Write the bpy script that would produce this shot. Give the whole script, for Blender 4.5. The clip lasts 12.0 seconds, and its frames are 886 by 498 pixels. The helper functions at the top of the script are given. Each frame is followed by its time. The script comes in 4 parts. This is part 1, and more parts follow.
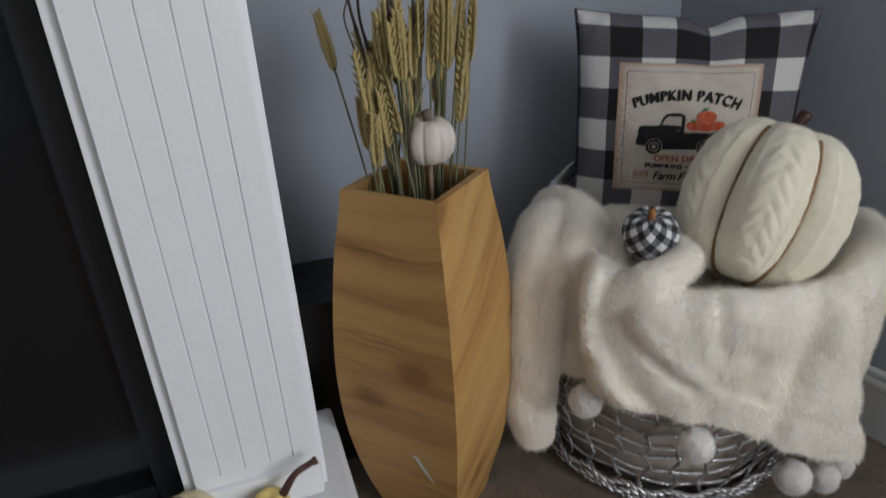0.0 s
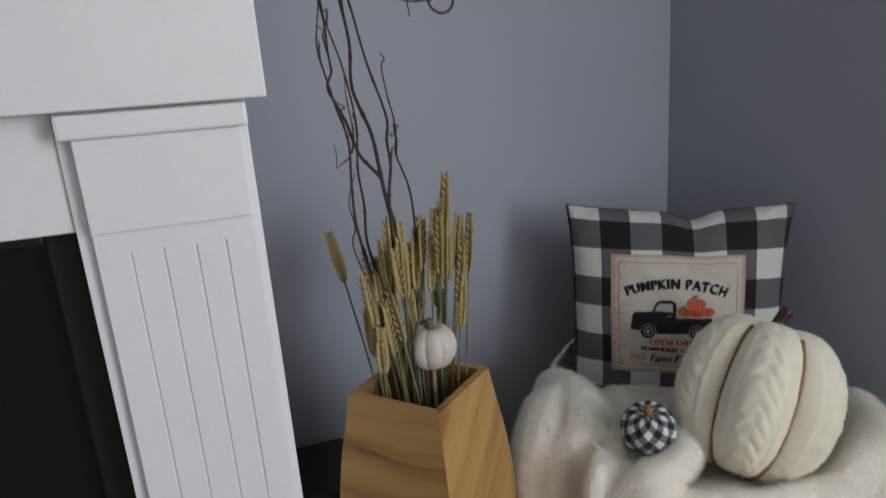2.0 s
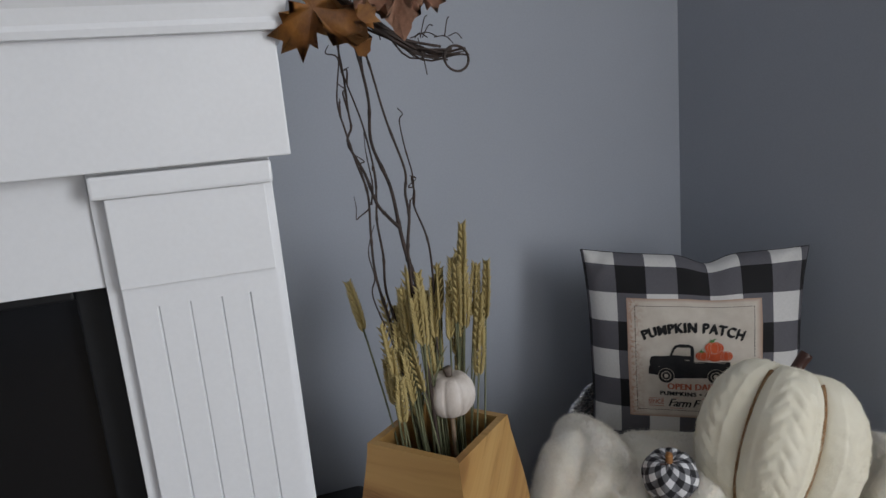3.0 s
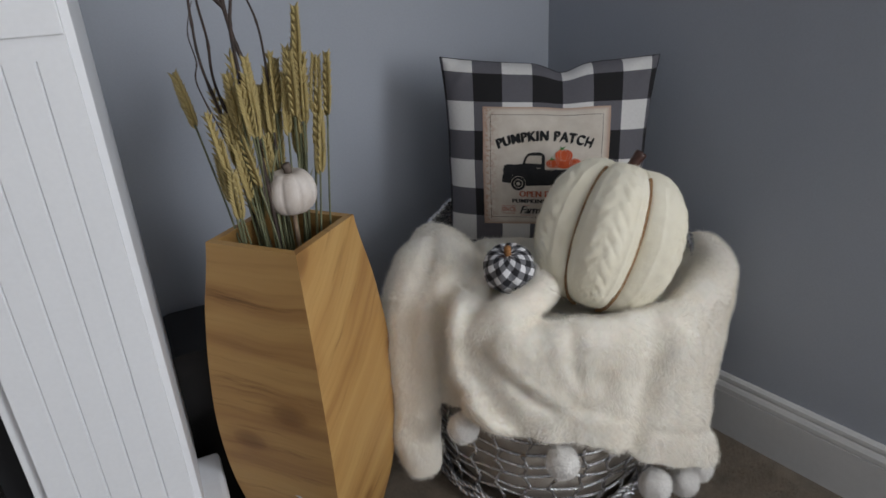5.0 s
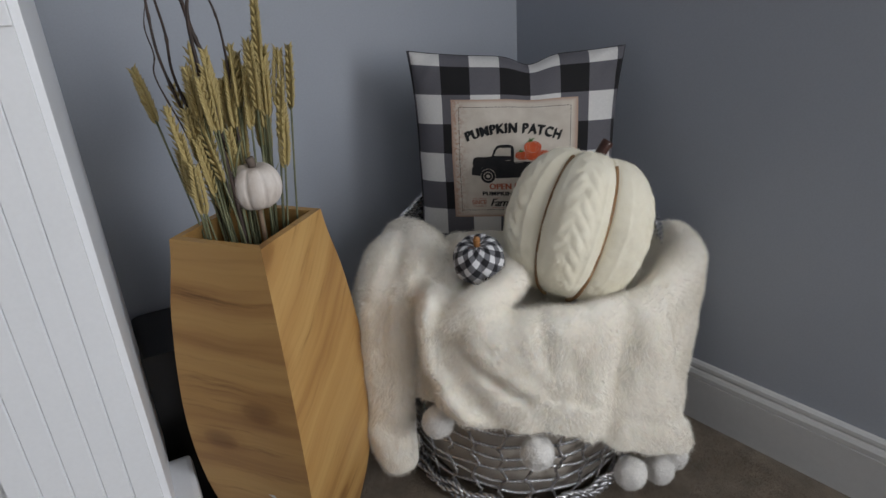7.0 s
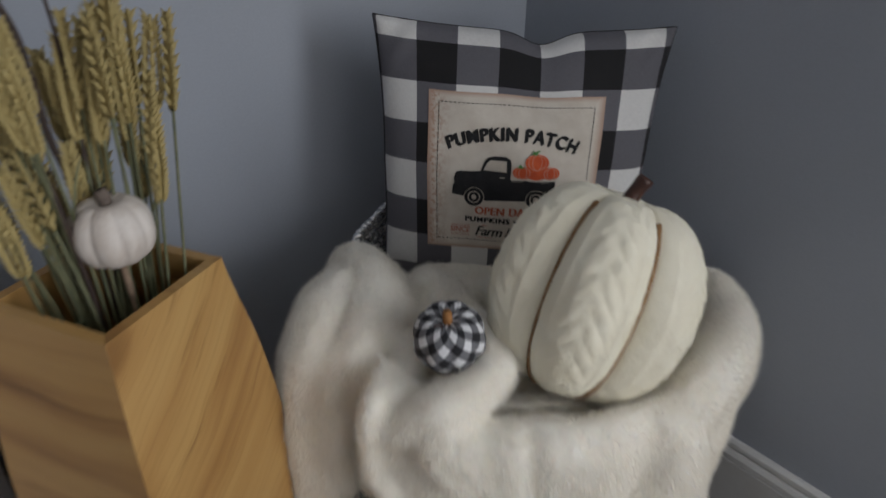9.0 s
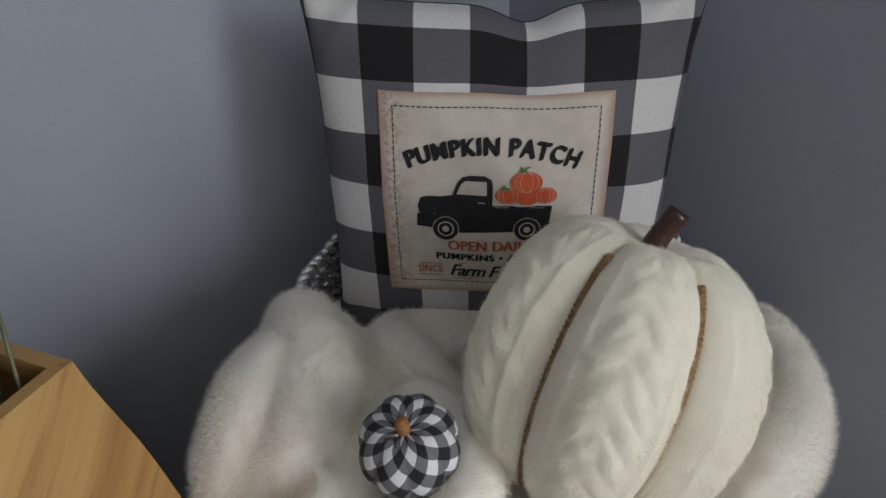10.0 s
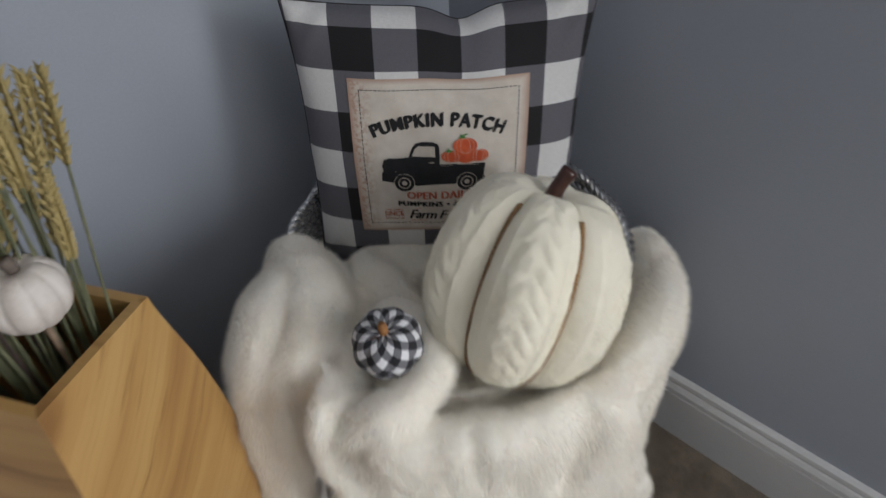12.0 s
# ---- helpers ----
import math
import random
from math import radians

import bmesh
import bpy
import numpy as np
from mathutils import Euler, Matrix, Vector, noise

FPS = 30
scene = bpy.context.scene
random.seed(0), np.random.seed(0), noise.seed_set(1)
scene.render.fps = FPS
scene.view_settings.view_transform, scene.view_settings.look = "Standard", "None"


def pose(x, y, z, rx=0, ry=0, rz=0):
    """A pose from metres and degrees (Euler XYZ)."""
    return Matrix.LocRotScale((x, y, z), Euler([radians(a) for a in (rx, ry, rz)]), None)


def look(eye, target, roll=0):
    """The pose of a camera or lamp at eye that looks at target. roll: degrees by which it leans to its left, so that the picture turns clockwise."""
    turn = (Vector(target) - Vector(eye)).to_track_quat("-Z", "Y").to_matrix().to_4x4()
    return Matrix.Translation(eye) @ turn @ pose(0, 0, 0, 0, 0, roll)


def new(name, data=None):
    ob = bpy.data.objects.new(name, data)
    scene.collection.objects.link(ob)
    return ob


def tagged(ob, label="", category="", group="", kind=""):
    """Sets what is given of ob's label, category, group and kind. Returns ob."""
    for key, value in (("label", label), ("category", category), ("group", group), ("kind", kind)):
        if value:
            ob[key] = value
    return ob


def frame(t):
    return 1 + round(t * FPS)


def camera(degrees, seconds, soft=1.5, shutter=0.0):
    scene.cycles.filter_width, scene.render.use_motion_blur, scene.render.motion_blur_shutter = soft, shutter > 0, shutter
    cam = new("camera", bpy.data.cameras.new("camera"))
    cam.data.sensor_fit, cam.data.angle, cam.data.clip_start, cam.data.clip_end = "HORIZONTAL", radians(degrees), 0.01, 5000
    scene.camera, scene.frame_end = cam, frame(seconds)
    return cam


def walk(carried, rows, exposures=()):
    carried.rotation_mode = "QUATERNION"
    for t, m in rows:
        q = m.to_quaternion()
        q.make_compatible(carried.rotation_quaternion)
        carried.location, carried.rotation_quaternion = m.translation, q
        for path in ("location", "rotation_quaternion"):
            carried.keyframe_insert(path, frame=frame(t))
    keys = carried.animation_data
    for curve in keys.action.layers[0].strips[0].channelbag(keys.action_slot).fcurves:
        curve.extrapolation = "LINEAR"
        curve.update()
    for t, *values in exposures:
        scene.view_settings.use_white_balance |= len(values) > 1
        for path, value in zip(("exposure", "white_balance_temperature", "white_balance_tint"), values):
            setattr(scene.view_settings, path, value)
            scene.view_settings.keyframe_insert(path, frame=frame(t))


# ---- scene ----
cam = camera(69.18, 12.0, shutter=0.5)
PATH = [
    (0, 0.2364, 0.1079, 0.9653, 64.085, 2.789, -19.644),
    (0.5, 0.2379, 0.1059, 1.0150, 67.016, 3.182, -20.015),
    (1, 0.2425, 0.1039, 1.0549, 69.690, 2.892, -19.032),
    (1.5, 0.2482, 0.1124, 1.0834, 71.470, 3.998, -19.679),
    (2, 0.2564, 0.0855, 1.0993, 75.004, 4.168, -18.822),
    (2.5, 0.2499, 0.0803, 1.1149, 78.373, 4.432, -18.606),
    (3, 0.2453, 0.0769, 1.1185, 78.486, 5.017, -17.970),
    (3.5, 0.2655, 0.0639, 1.0658, 72.068, 4.295, -20.660),
    (5.5, 0.3400, 0.0304, 0.9982, 64.339, 2.955, -26.232),
    (6, 0.3452, 0.0315, 0.9850, 63.652, 3.242, -27.148),
    (6.5, 0.3456, 0.0230, 1.0003, 65.126, 3.322, -27.680),
    (8.5, 0.4648, 0.1075, 1.0241, 63.415, 0.201, -26.525),
    (9, 0.5416, 0.3322, 1.0075, 59.447, -0.343, -27.054),
    (9.5, 0.6521, 0.4765, 0.9885, 59.255, -0.220, -27.536),
    (10, 0.6907, 0.5164, 0.9703, 56.731, 2.069, -27.809),
    (10.5, 0.6947, 0.5210, 0.9760, 57.226, 2.778, -28.127),
    (11, 0.7015, 0.5083, 0.9800, 57.214, 2.842, -28.962),
    (11.5, 0.6807, 0.4774, 0.9907, 56.140, 3.214, -30.195),
    (12, 0.6155, 0.3739, 1.1128, 50.116, 1.992, -32.465),
]
EXTRA = [
    (3.7, look((0.295, 0.027, 1.043), (0.927, 1.807, 0.384), -4.1)),
    (5.3, look((0.333, 0.036, 1.006), (1.102, 1.674, 0.155), -3.0)),
    (6.7, look((0.343, 0.022, 0.988), (1.155, 1.656, 0.168), -3.7)),
    (8.3, look((0.420, 0.048, 1.048), (1.182, 1.688, 0.194), -3.8)),
]
walk(cam, sorted([(t, pose(x, y, z, rx, ry, rz)) for t, x, y, z, rx, ry, rz in PATH] + EXTRA, key=lambda row: row[0]),
     [(0, -0.36), (3.5, -0.32), (6, -0.22), (8.5, -0.28), (9, -0.41), (9.5, -0.39), (10, -0.22), (10.5, -0.08), (12, -0.05)])

# ---- world and lamps ----
world = bpy.data.worlds.new("world")
scene.world = world
world.use_nodes = True
wn = world.node_tree
sky = wn.nodes.new("ShaderNodeTexSky")
sky.sky_type, sky.sun_disc = "NISHITA", False
sky.sun_elevation, sky.sun_rotation = radians(35), radians(120)
wn.links.new(sky.outputs[0], wn.nodes["Background"].inputs[0])
wn.nodes["Background"].inputs[1].default_value = 0.1


def area_lamp(name, eye, target, w, h, power, colour):
    data = bpy.data.lights.new(name, "AREA")
    data.shape, data.size, data.size_y, data.energy, data.color = "RECTANGLE", w, h, power, colour
    ob = new(name, data)
    ob.matrix_world = look(eye, target)
    return ob


# behind the camera: daylight by the side window, then an added warm fill lamp
area_lamp("window_daylight_side", (1.83, -1.35, 1.27), (0.68, -1.15, 1.07), 1.3, 1.55, 80, (0.925, 0.957, 1.0))
area_lamp("warm_fill_rear", (1.2, -2.68, 1.42), (0.9, 0.0, 1.15), 1.5, 1.3, 14, (1.0, 0.91, 0.82))

# ---- materials ----


def nodes_of(name):
    m = bpy.data.materials.new(name)
    m.use_nodes = True
    t = m.node_tree
    return m, t, t.nodes["Principled BSDF"]


def link(t, a, b):
    t.links.new(a, b)


def coords(t, scale, kind="Object"):
    c = t.nodes.new("ShaderNodeTexCoord")
    mp = t.nodes.new("ShaderNodeMapping")
    mp.inputs["Scale"].default_value = scale
    link(t, c.outputs[kind], mp.inputs[0])
    return mp.outputs[0]


def noise_tex(t, vec, scale, detail=4.0, rough=0.55):
    n = t.nodes.new("ShaderNodeTexNoise")
    n.inputs["Scale"].default_value, n.inputs["Detail"].default_value, n.inputs["Roughness"].default_value = scale, detail, rough
    link(t, vec, n.inputs["Vector"])
    return n.outputs[0]


def ramp(t, fac, stops):
    r = t.nodes.new("ShaderNodeValToRGB")
    els = r.color_ramp.elements
    while len(els) < len(stops):
        els.new(0.5)
    for e, (p, c) in zip(els, stops):
        e.position, e.color = p, (*c, 1)
    link(t, fac, r.inputs[0])
    return r.outputs[0]


def mix(t, fac, a, b, mode="MIX"):
    n = t.nodes.new("ShaderNodeMix")
    n.data_type, n.blend_type = "RGBA", mode
    for socket, v in ((n.inputs[0], fac), (n.inputs[6], a), (n.inputs[7], b)):
        if hasattr(v, "is_output"):
            link(t, v, socket)
        else:
            socket.default_value = v if isinstance(v, float) else (*v, 1)
    return n.outputs[2]


def bump(t, p, height, strength, distance):
    b = t.nodes.new("ShaderNodeBump")
    b.inputs["Strength"].default_value, b.inputs["Distance"].default_value = strength, distance
    link(t, height, b.inputs["Height"])
    link(t, b.outputs[0], p.inputs["Normal"])


def surface(name, dark, light, scale=8.0, rough=0.6, metal=0.0, fine=120.0, relief=0.3, depth=0.001, stretch=(1, 1, 1), sheen=0.0, grain=0.82):
    """A mottled material: broad variation, fine grain and relief."""
    m, t, p = nodes_of(name)
    v = coords(t, stretch)
    a = noise_tex(t, v, scale)
    b = noise_tex(t, v, fine, 3.0)
    col = ramp(t, a, [(0.3, dark), (0.7, light)])
    grain_col = ramp(t, b, [(0.3, (grain, grain, grain)), (0.7, (1, 1, 1))])
    link(t, mix(t, 1.0, col, grain_col, "MULTIPLY"), p.inputs["Base Color"])
    p.inputs["Roughness"].default_value, p.inputs["Metallic"].default_value = rough, metal
    if sheen:
        p.inputs["Sheen Weight"].default_value = sheen
        p.inputs["Sheen Roughness"].default_value = 0.5
    bump(t, p, b, relief, depth)
    return m


WALL = surface("wall_paint", (0.360, 0.388, 0.442), (0.392, 0.420, 0.476), 2.0, 0.75, fine=260, relief=0.10, depth=0.0005, grain=0.95)
CEIL = surface("ceiling_paint", (0.76, 0.76, 0.75), (0.8, 0.8, 0.79), 2.0, 0.9, fine=200, relief=0.2)
TRIM = surface("trim_paint", (0.60, 0.60, 0.60), (0.66, 0.66, 0.66), 3.0, 0.45, fine=90, relief=0.05, depth=0.0004, grain=0.96)
MANTEL = surface("mantel_paint", (0.725, 0.735, 0.76), (0.765, 0.775, 0.80), 4.0, 0.42, fine=160, relief=0.06, depth=0.0003, grain=0.97)
CARPET = surface("carpet", (0.155, 0.118, 0.080), (0.27, 0.21, 0.150), 22.0, 0.95, fine=420, relief=1.0, depth=0.006, sheen=0.2)
CARPETB = surface("carpet_tuft", (0.145, 0.110, 0.075), (0.30, 0.235, 0.170), 40.0, 0.95, fine=300)
BLACK = surface("black_plastic", (0.008, 0.008, 0.009), (0.014, 0.014, 0.016), 5.0, 0.35, fine=300, relief=0.1, depth=0.0004)
FIREBOX = surface("firebox_metal", (0.004, 0.005, 0.007), (0.008, 0.009, 0.012), 6.0, 0.55, fine=200, relief=0.2)
BRIGHT = surface("bright_metal", (0.5, 0.5, 0.5), (0.7, 0.7, 0.7), 20.0, 0.25, metal=1.0)
TWIG = surface("dark_twig", (0.022, 0.014, 0.011), (0.060, 0.036, 0.028), 60.0, 0.6, fine=300, relief=0.6)
STEMG = surface("straw_stem", (0.10, 0.115, 0.065), (0.24, 0.24, 0.13), 30.0, 0.6, fine=200)
EAR = surface("wheat_grain", (0.35, 0.265, 0.095), (0.62, 0.50, 0.225), 45.0, 0.55, fine=220, relief=0.5)
JUTE = surface("jute_twine", (0.23, 0.12, 0.05), (0.42, 0.25, 0.12), 200.0, 0.85, fine=500, relief=0.8)
CORK = surface("wrapped_stem", (0.22, 0.09, 0.025), (0.45, 0.21, 0.07), 120.0, 0.7, fine=400, relief=0.7)
RESIN = surface("brown_stem", (0.045, 0.017, 0.012), (0.085, 0.034, 0.024), 30.0, 0.28, fine=200, relief=0.3)
STICK = surface("wood_stick", (0.20, 0.13, 0.085), (0.34, 0.24, 0.16), 60.0, 0.7, fine=300)
GREYSTEM = surface("grey_brown_stem", (0.09, 0.07, 0.06), (0.18, 0.14, 0.115), 60.0, 0.8, fine=300)
GOURD = surface("cream_gourd", (0.62, 0.52, 0.30), (0.78, 0.70, 0.48), 14.0, 0.5, fine=140)
GOURDY = surface("yellow_gourd", (0.66, 0.48, 0.12), (0.80, 0.64, 0.24), 14.0, 0.5, fine=140)
LEAFB = surface("brown_leaf", (0.13, 0.04, 0.014), (0.55, 0.24, 0.05), 22.0, 0.6, fine=220, relief=0.6)
LEAFC = surface("beige_leaf", (0.50, 0.26, 0.17), (0.66, 0.40, 0.28), 26.0, 0.6, fine=220, relief=0.6)
LINER = surface("basket_liner", (0.43, 0.385, 0.33), (0.53, 0.475, 0.41), 10.0, 0.85, fine=400, relief=0.5)
SEAM = surface("black_piping", (0.012, 0.012, 0.013), (0.02, 0.02, 0.022), 40.0, 0.8)
INK = surface("black_print", (0.006, 0.006, 0.008), (0.016, 0.016, 0.018), 60.0, 0.85, fine=500)
INKW = surface("pale_print", (0.52, 0.46, 0.40), (0.62, 0.56, 0.48), 40.0, 0.85, fine=500)
INKR = surface("orange_print", (0.55, 0.075, 0.022), (0.72, 0.13, 0.04), 40.0, 0.85, fine=500)
INKB = surface("rust_print", (0.42, 0.10, 0.05), (0.52, 0.14, 0.08), 60.0, 0.85, fine=500)
INKG = surface("green_print", (0.05, 0.16, 0.04), (0.08, 0.24, 0.06), 60.0, 0.85, fine=500)
FUR = surface("fleece", (0.93, 0.875, 0.775), (0.955, 0.915, 0.83), 16.0, 0.9, fine=170, relief=0.25, depth=0.002, sheen=0.4, grain=0.93)
FURSTRAND = surface("fleece_pile", (0.95, 0.90, 0.81), (0.97, 0.935, 0.86), 18.0, 0.9, fine=90, relief=0.0, sheen=0.3, grain=0.95)
fur_bsdf = next(n for n in FUR.node_tree.nodes if n.type == "BSDF_PRINCIPLED")
fur_bsdf.inputs["Subsurface Weight"].default_value = 0.30
fur_bsdf.inputs["Subsurface Radius"].default_value = (0.012, 0.010, 0.008)
fur_bsdf.inputs["Subsurface Scale"].default_value = 1.0


def see_through(mat, share):
    """Thin fibres: part of the light goes through to the far side."""
    t = mat.node_tree
    p = next(n for n in t.nodes if n.type == "BSDF_PRINCIPLED")
    out = next(n for n in t.nodes if n.type == "OUTPUT_MATERIAL")
    tr = t.nodes.new("ShaderNodeBsdfTranslucent")
    link(t, p.inputs["Base Color"].links[0].from_socket, tr.inputs["Color"])
    m = t.nodes.new("ShaderNodeMixShader")
    m.inputs[0].default_value = share
    link(t, p.outputs[0], m.inputs[1])
    link(t, tr.outputs[0], m.inputs[2])
    link(t, m.outputs[0], out.inputs["Surface"])


see_through(FURSTRAND, 0.15)
POM = surface("pompom_yarn", (0.84, 0.81, 0.77), (0.90, 0.88, 0.85), 30.0, 0.95, fine=300, relief=0.8, depth=0.003, sheen=0.3)
ROPE = surface("silver_rope", (0.40, 0.40, 0.42), (0.97, 0.97, 0.98), 190.0, 0.26, metal=0.85, fine=600, relief=0.6)


def glass_black():
    m, t, p = nodes_of("black_glass")
    p.inputs["Base Color"].default_value = (0.006, 0.0065, 0.008, 1)
    p.inputs["Roughness"].default_value = 0.16
    n = noise_tex(t, coords(t, (1, 1, 1)), 6.0)
    r = t.nodes.new("ShaderNodeMapRange")
    r.inputs[3].default_value, r.inputs[4].default_value = 0.12, 0.24
    link(t, n, r.inputs[0])
    link(t, r.outputs[0], p.inputs["Roughness"])
    return m


GLASS = glass_black()


def wood():
    """Honey pine: grain bands across each face, knots and darker streaks, by the face's own coordinates."""
    m, t, p = nodes_of("honey_pine")
    uv = coords(t, (1, 1, 1), "UV")
    warp = noise_tex(t, uv, 5.0, 2.0)
    warp_mix = t.nodes.new("ShaderNodeVectorMath")
    warp_mix.operation = "MULTIPLY_ADD"
    c = t.nodes.new("ShaderNodeCombineXYZ")
    link(t, warp, c.inputs[1])
    link(t, c.outputs[0], warp_mix.inputs[0])
    warp_mix.inputs[1].default_value = (0, 0.04, 0)
    link(t, uv, warp_mix.inputs[2])
    st = t.nodes.new("ShaderNodeMapping")
    st.inputs["Scale"].default_value = (1.1, 17.0, 1)
    link(t, warp_mix.outputs[0], st.inputs[0])
    bands = noise_tex(t, st.outputs[0], 1.0, 3.0, 0.5)
    st2 = t.nodes.new("ShaderNodeMapping")
    st2.inputs["Scale"].default_value = (6.0, 150.0, 1)
    link(t, warp_mix.outputs[0], st2.inputs[0])
    fine = noise_tex(t, st2.outputs[0], 1.0, 4.0, 0.6)
    col = ramp(t, bands, [(0.28, (0.255, 0.122, 0.037)), (0.40, (0.37, 0.195, 0.062)), (0.48, (0.43, 0.243, 0.080)), (0.62, (0.475, 0.282, 0.098)), (0.78, (0.52, 0.325, 0.120))])
    g = ramp(t, fine, [(0.22, (0.86, 0.83, 0.78)), (0.5, (1, 1, 1))])
    col = mix(t, 1.0, col, g, "MULTIPLY")
    # thin dark streaks along the grain
    st3 = t.nodes.new("ShaderNodeMapping")
    st3.inputs["Scale"].default_value = (3.2, 46.0, 1)
    st3.inputs["Location"].default_value = (4.0, 7.0, 0)
    link(t, warp_mix.outputs[0], st3.inputs[0])
    streak = noise_tex(t, st3.outputs[0], 1.0, 6.0, 0.65)
    col = mix(t, 1.0, col, ramp(t, streak, [(0.26, (0.42, 0.36, 0.32)), (0.36, (0.80, 0.76, 0.72)), (0.43, (1, 1, 1))]), "MULTIPLY")
    # knots
    vk = t.nodes.new("ShaderNodeTexVoronoi")
    vk.voronoi_dimensions = "2D"
    vk.inputs["Scale"].default_value = 1.0
    mk = t.nodes.new("ShaderNodeMapping")
    mk.inputs["Scale"].default_value = (3.2, 5.5, 1)
    mk.inputs["Location"].default_value = (0.35, 0.1, 0)
    link(t, uv, mk.inputs[0])
    link(t, mk.outputs[0], vk.inputs["Vector"])
    k = ramp(t, vk.outputs["Distance"], [(0.04, (0.42, 0.33, 0.27)), (0.09, (0.6, 0.5, 0.43)), (0.12, (0.85, 0.8, 0.75)), (0.20, (1, 1, 1))])
    col = mix(t, 0.75, col, k, "MULTIPLY")
    link(t, col, p.inputs["Base Color"])
    p.inputs["Roughness"].default_value = 0.5
    bump(t, p, fine, 0.25, 0.0008)
    return m


WOOD = wood()
WOODIN = surface("raw_pine_inside", (0.16, 0.09, 0.04), (0.26, 0.155, 0.07), 20.0, 0.8, fine=200, stretch=(1, 1, 6))


def stripes(t, value, width, offset):
    """1 on every second band of that width, along value."""
    a = t.nodes.new("ShaderNodeMath")
    a.operation = "MULTIPLY_ADD"
    a.inputs[1].default_value, a.inputs[2].default_value = 0.5 / width, offset
    link(t, value, a.inputs[0])
    f = t.nodes.new("ShaderNodeMath")
    f.operation = "FRACT"
    link(t, a.outputs[0], f.inputs[0])
    g = t.nodes.new("ShaderNodeMath")
    g.operation = "LESS_THAN"
    g.inputs[1].default_value = 0.5
    link(t, f.outputs[0], g.inputs[0])
    return g.outputs[0]


def checks(name, width_u, width_v, off_u, off_v, light, middle, dark, thread):
    m, t, p = nodes_of(name)
    uv = coords(t, (1, 1, 1), "UV")
    s = t.nodes.new("ShaderNodeSeparateXYZ")
    link(t, uv, s.inputs[0])
    a = stripes(t, s.outputs[0], width_u, off_u)
    b = stripes(t, s.outputs[1], width_v, off_v)
    col = mix(t, a, mix(t, b, light, middle), mix(t, b, middle, dark))
    w1 = noise_tex(t, coords(t, (thread, thread * 0.15, 1), "UV"), 1.0, 2.0)
    w2 = noise_tex(t, coords(t, (thread * 0.15, thread, 1), "UV"), 1.0, 2.0)
    weave = mix(t, 0.5, w1, w2)
    col = mix(t, 1.0, col, ramp(t, weave, [(0.3, (0.8, 0.8, 0.8)), (0.7, (1.0, 1.0, 1.0))]), "MULTIPLY")
    link(t, col, p.inputs["Base Color"])
    p.inputs["Roughness"].default_value = 0.85
    p.inputs["Sheen Weight"].default_value = 0.03
    bump(t, p, weave, 0.35, 0.0006)
    return m


PLAID = checks("buffalo_check", 0.058, 0.058, 0.297, -0.115, (0.72, 0.71, 0.70), (0.125, 0.122, 0.140), (0.007, 0.0062, 0.008), 900.0)
GINGHAM = checks("small_check", 0.5 / 8, 0.5 / 8, 0.0, 0.0, (0.78, 0.78, 0.80), (0.17, 0.17, 0.185), (0.012, 0.012, 0.016), 260.0)


def print_cloth():
    m, t, p = nodes_of("printed_patch")
    uv = coords(t, (1, 1, 1), "UV")
    wash = noise_tex(t, uv, 30.0, 5.0)
    col = ramp(t, wash, [(0.3, (0.58, 0.515, 0.445)), (0.65, (0.69, 0.635, 0.56))])
    s = t.nodes.new("ShaderNodeSeparateXYZ")
    link(t, uv, s.inputs[0])
    # worn pink border, widest down one side
    def far(socket, half, soft):
        a = t.nodes.new("ShaderNodeMath")
        a.operation = "ABSOLUTE"
        link(t, socket, a.inputs[0])
        r = t.nodes.new("ShaderNodeMapRange")
        r.inputs[1].default_value, r.inputs[2].default_value = half - soft, half
        link(t, a.outputs[0], r.inputs[0])
        return r.outputs[0]
    ex, ey = far(s.outputs[0], 0.1245, 0.012), far(s.outputs[1], 0.120, 0.008)
    mx = t.nodes.new("ShaderNodeMath")
    mx.operation = "MAXIMUM"
    link(t, ex, mx.inputs[0]), link(t, ey, mx.inputs[1])
    sc = noise_tex(t, coords(t, (1, 1, 1), "UV"), 140.0, 4.0, 0.7)
    left = t.nodes.new("ShaderNodeMapRange")
    left.inputs[1].default_value, left.inputs[2].default_value = -0.088, -0.118
    link(t, s.outputs[0], left.inputs[0])
    lm = t.nodes.new("ShaderNodeMath")
    lm.operation = "MULTIPLY"
    link(t, left.outputs[0], lm.inputs[0])
    link(t, ramp(t, sc, [(0.48, (0, 0, 0)), (0.56, (1, 1, 1))]), lm.inputs[1])
    col = mix(t, mix(t, 1.0, mx.outputs[0], lm.outputs[0], "LIGHTEN"), col, (0.46, 0.30, 0.225))
    w = noise_tex(t, coords(t, (900, 900, 1), "UV"), 1.0, 2.0)
    col = mix(t, 1.0, col, ramp(t, w, [(0.3, (0.86, 0.86, 0.86)), (0.7, (1, 1, 1))]), "MULTIPLY")
    link(t, col, p.inputs["Base Color"])
    p.inputs["Roughness"].default_value = 0.88
    bump(t, p, w, 0.3, 0.0005)
    return m


PATCHM = print_cloth()


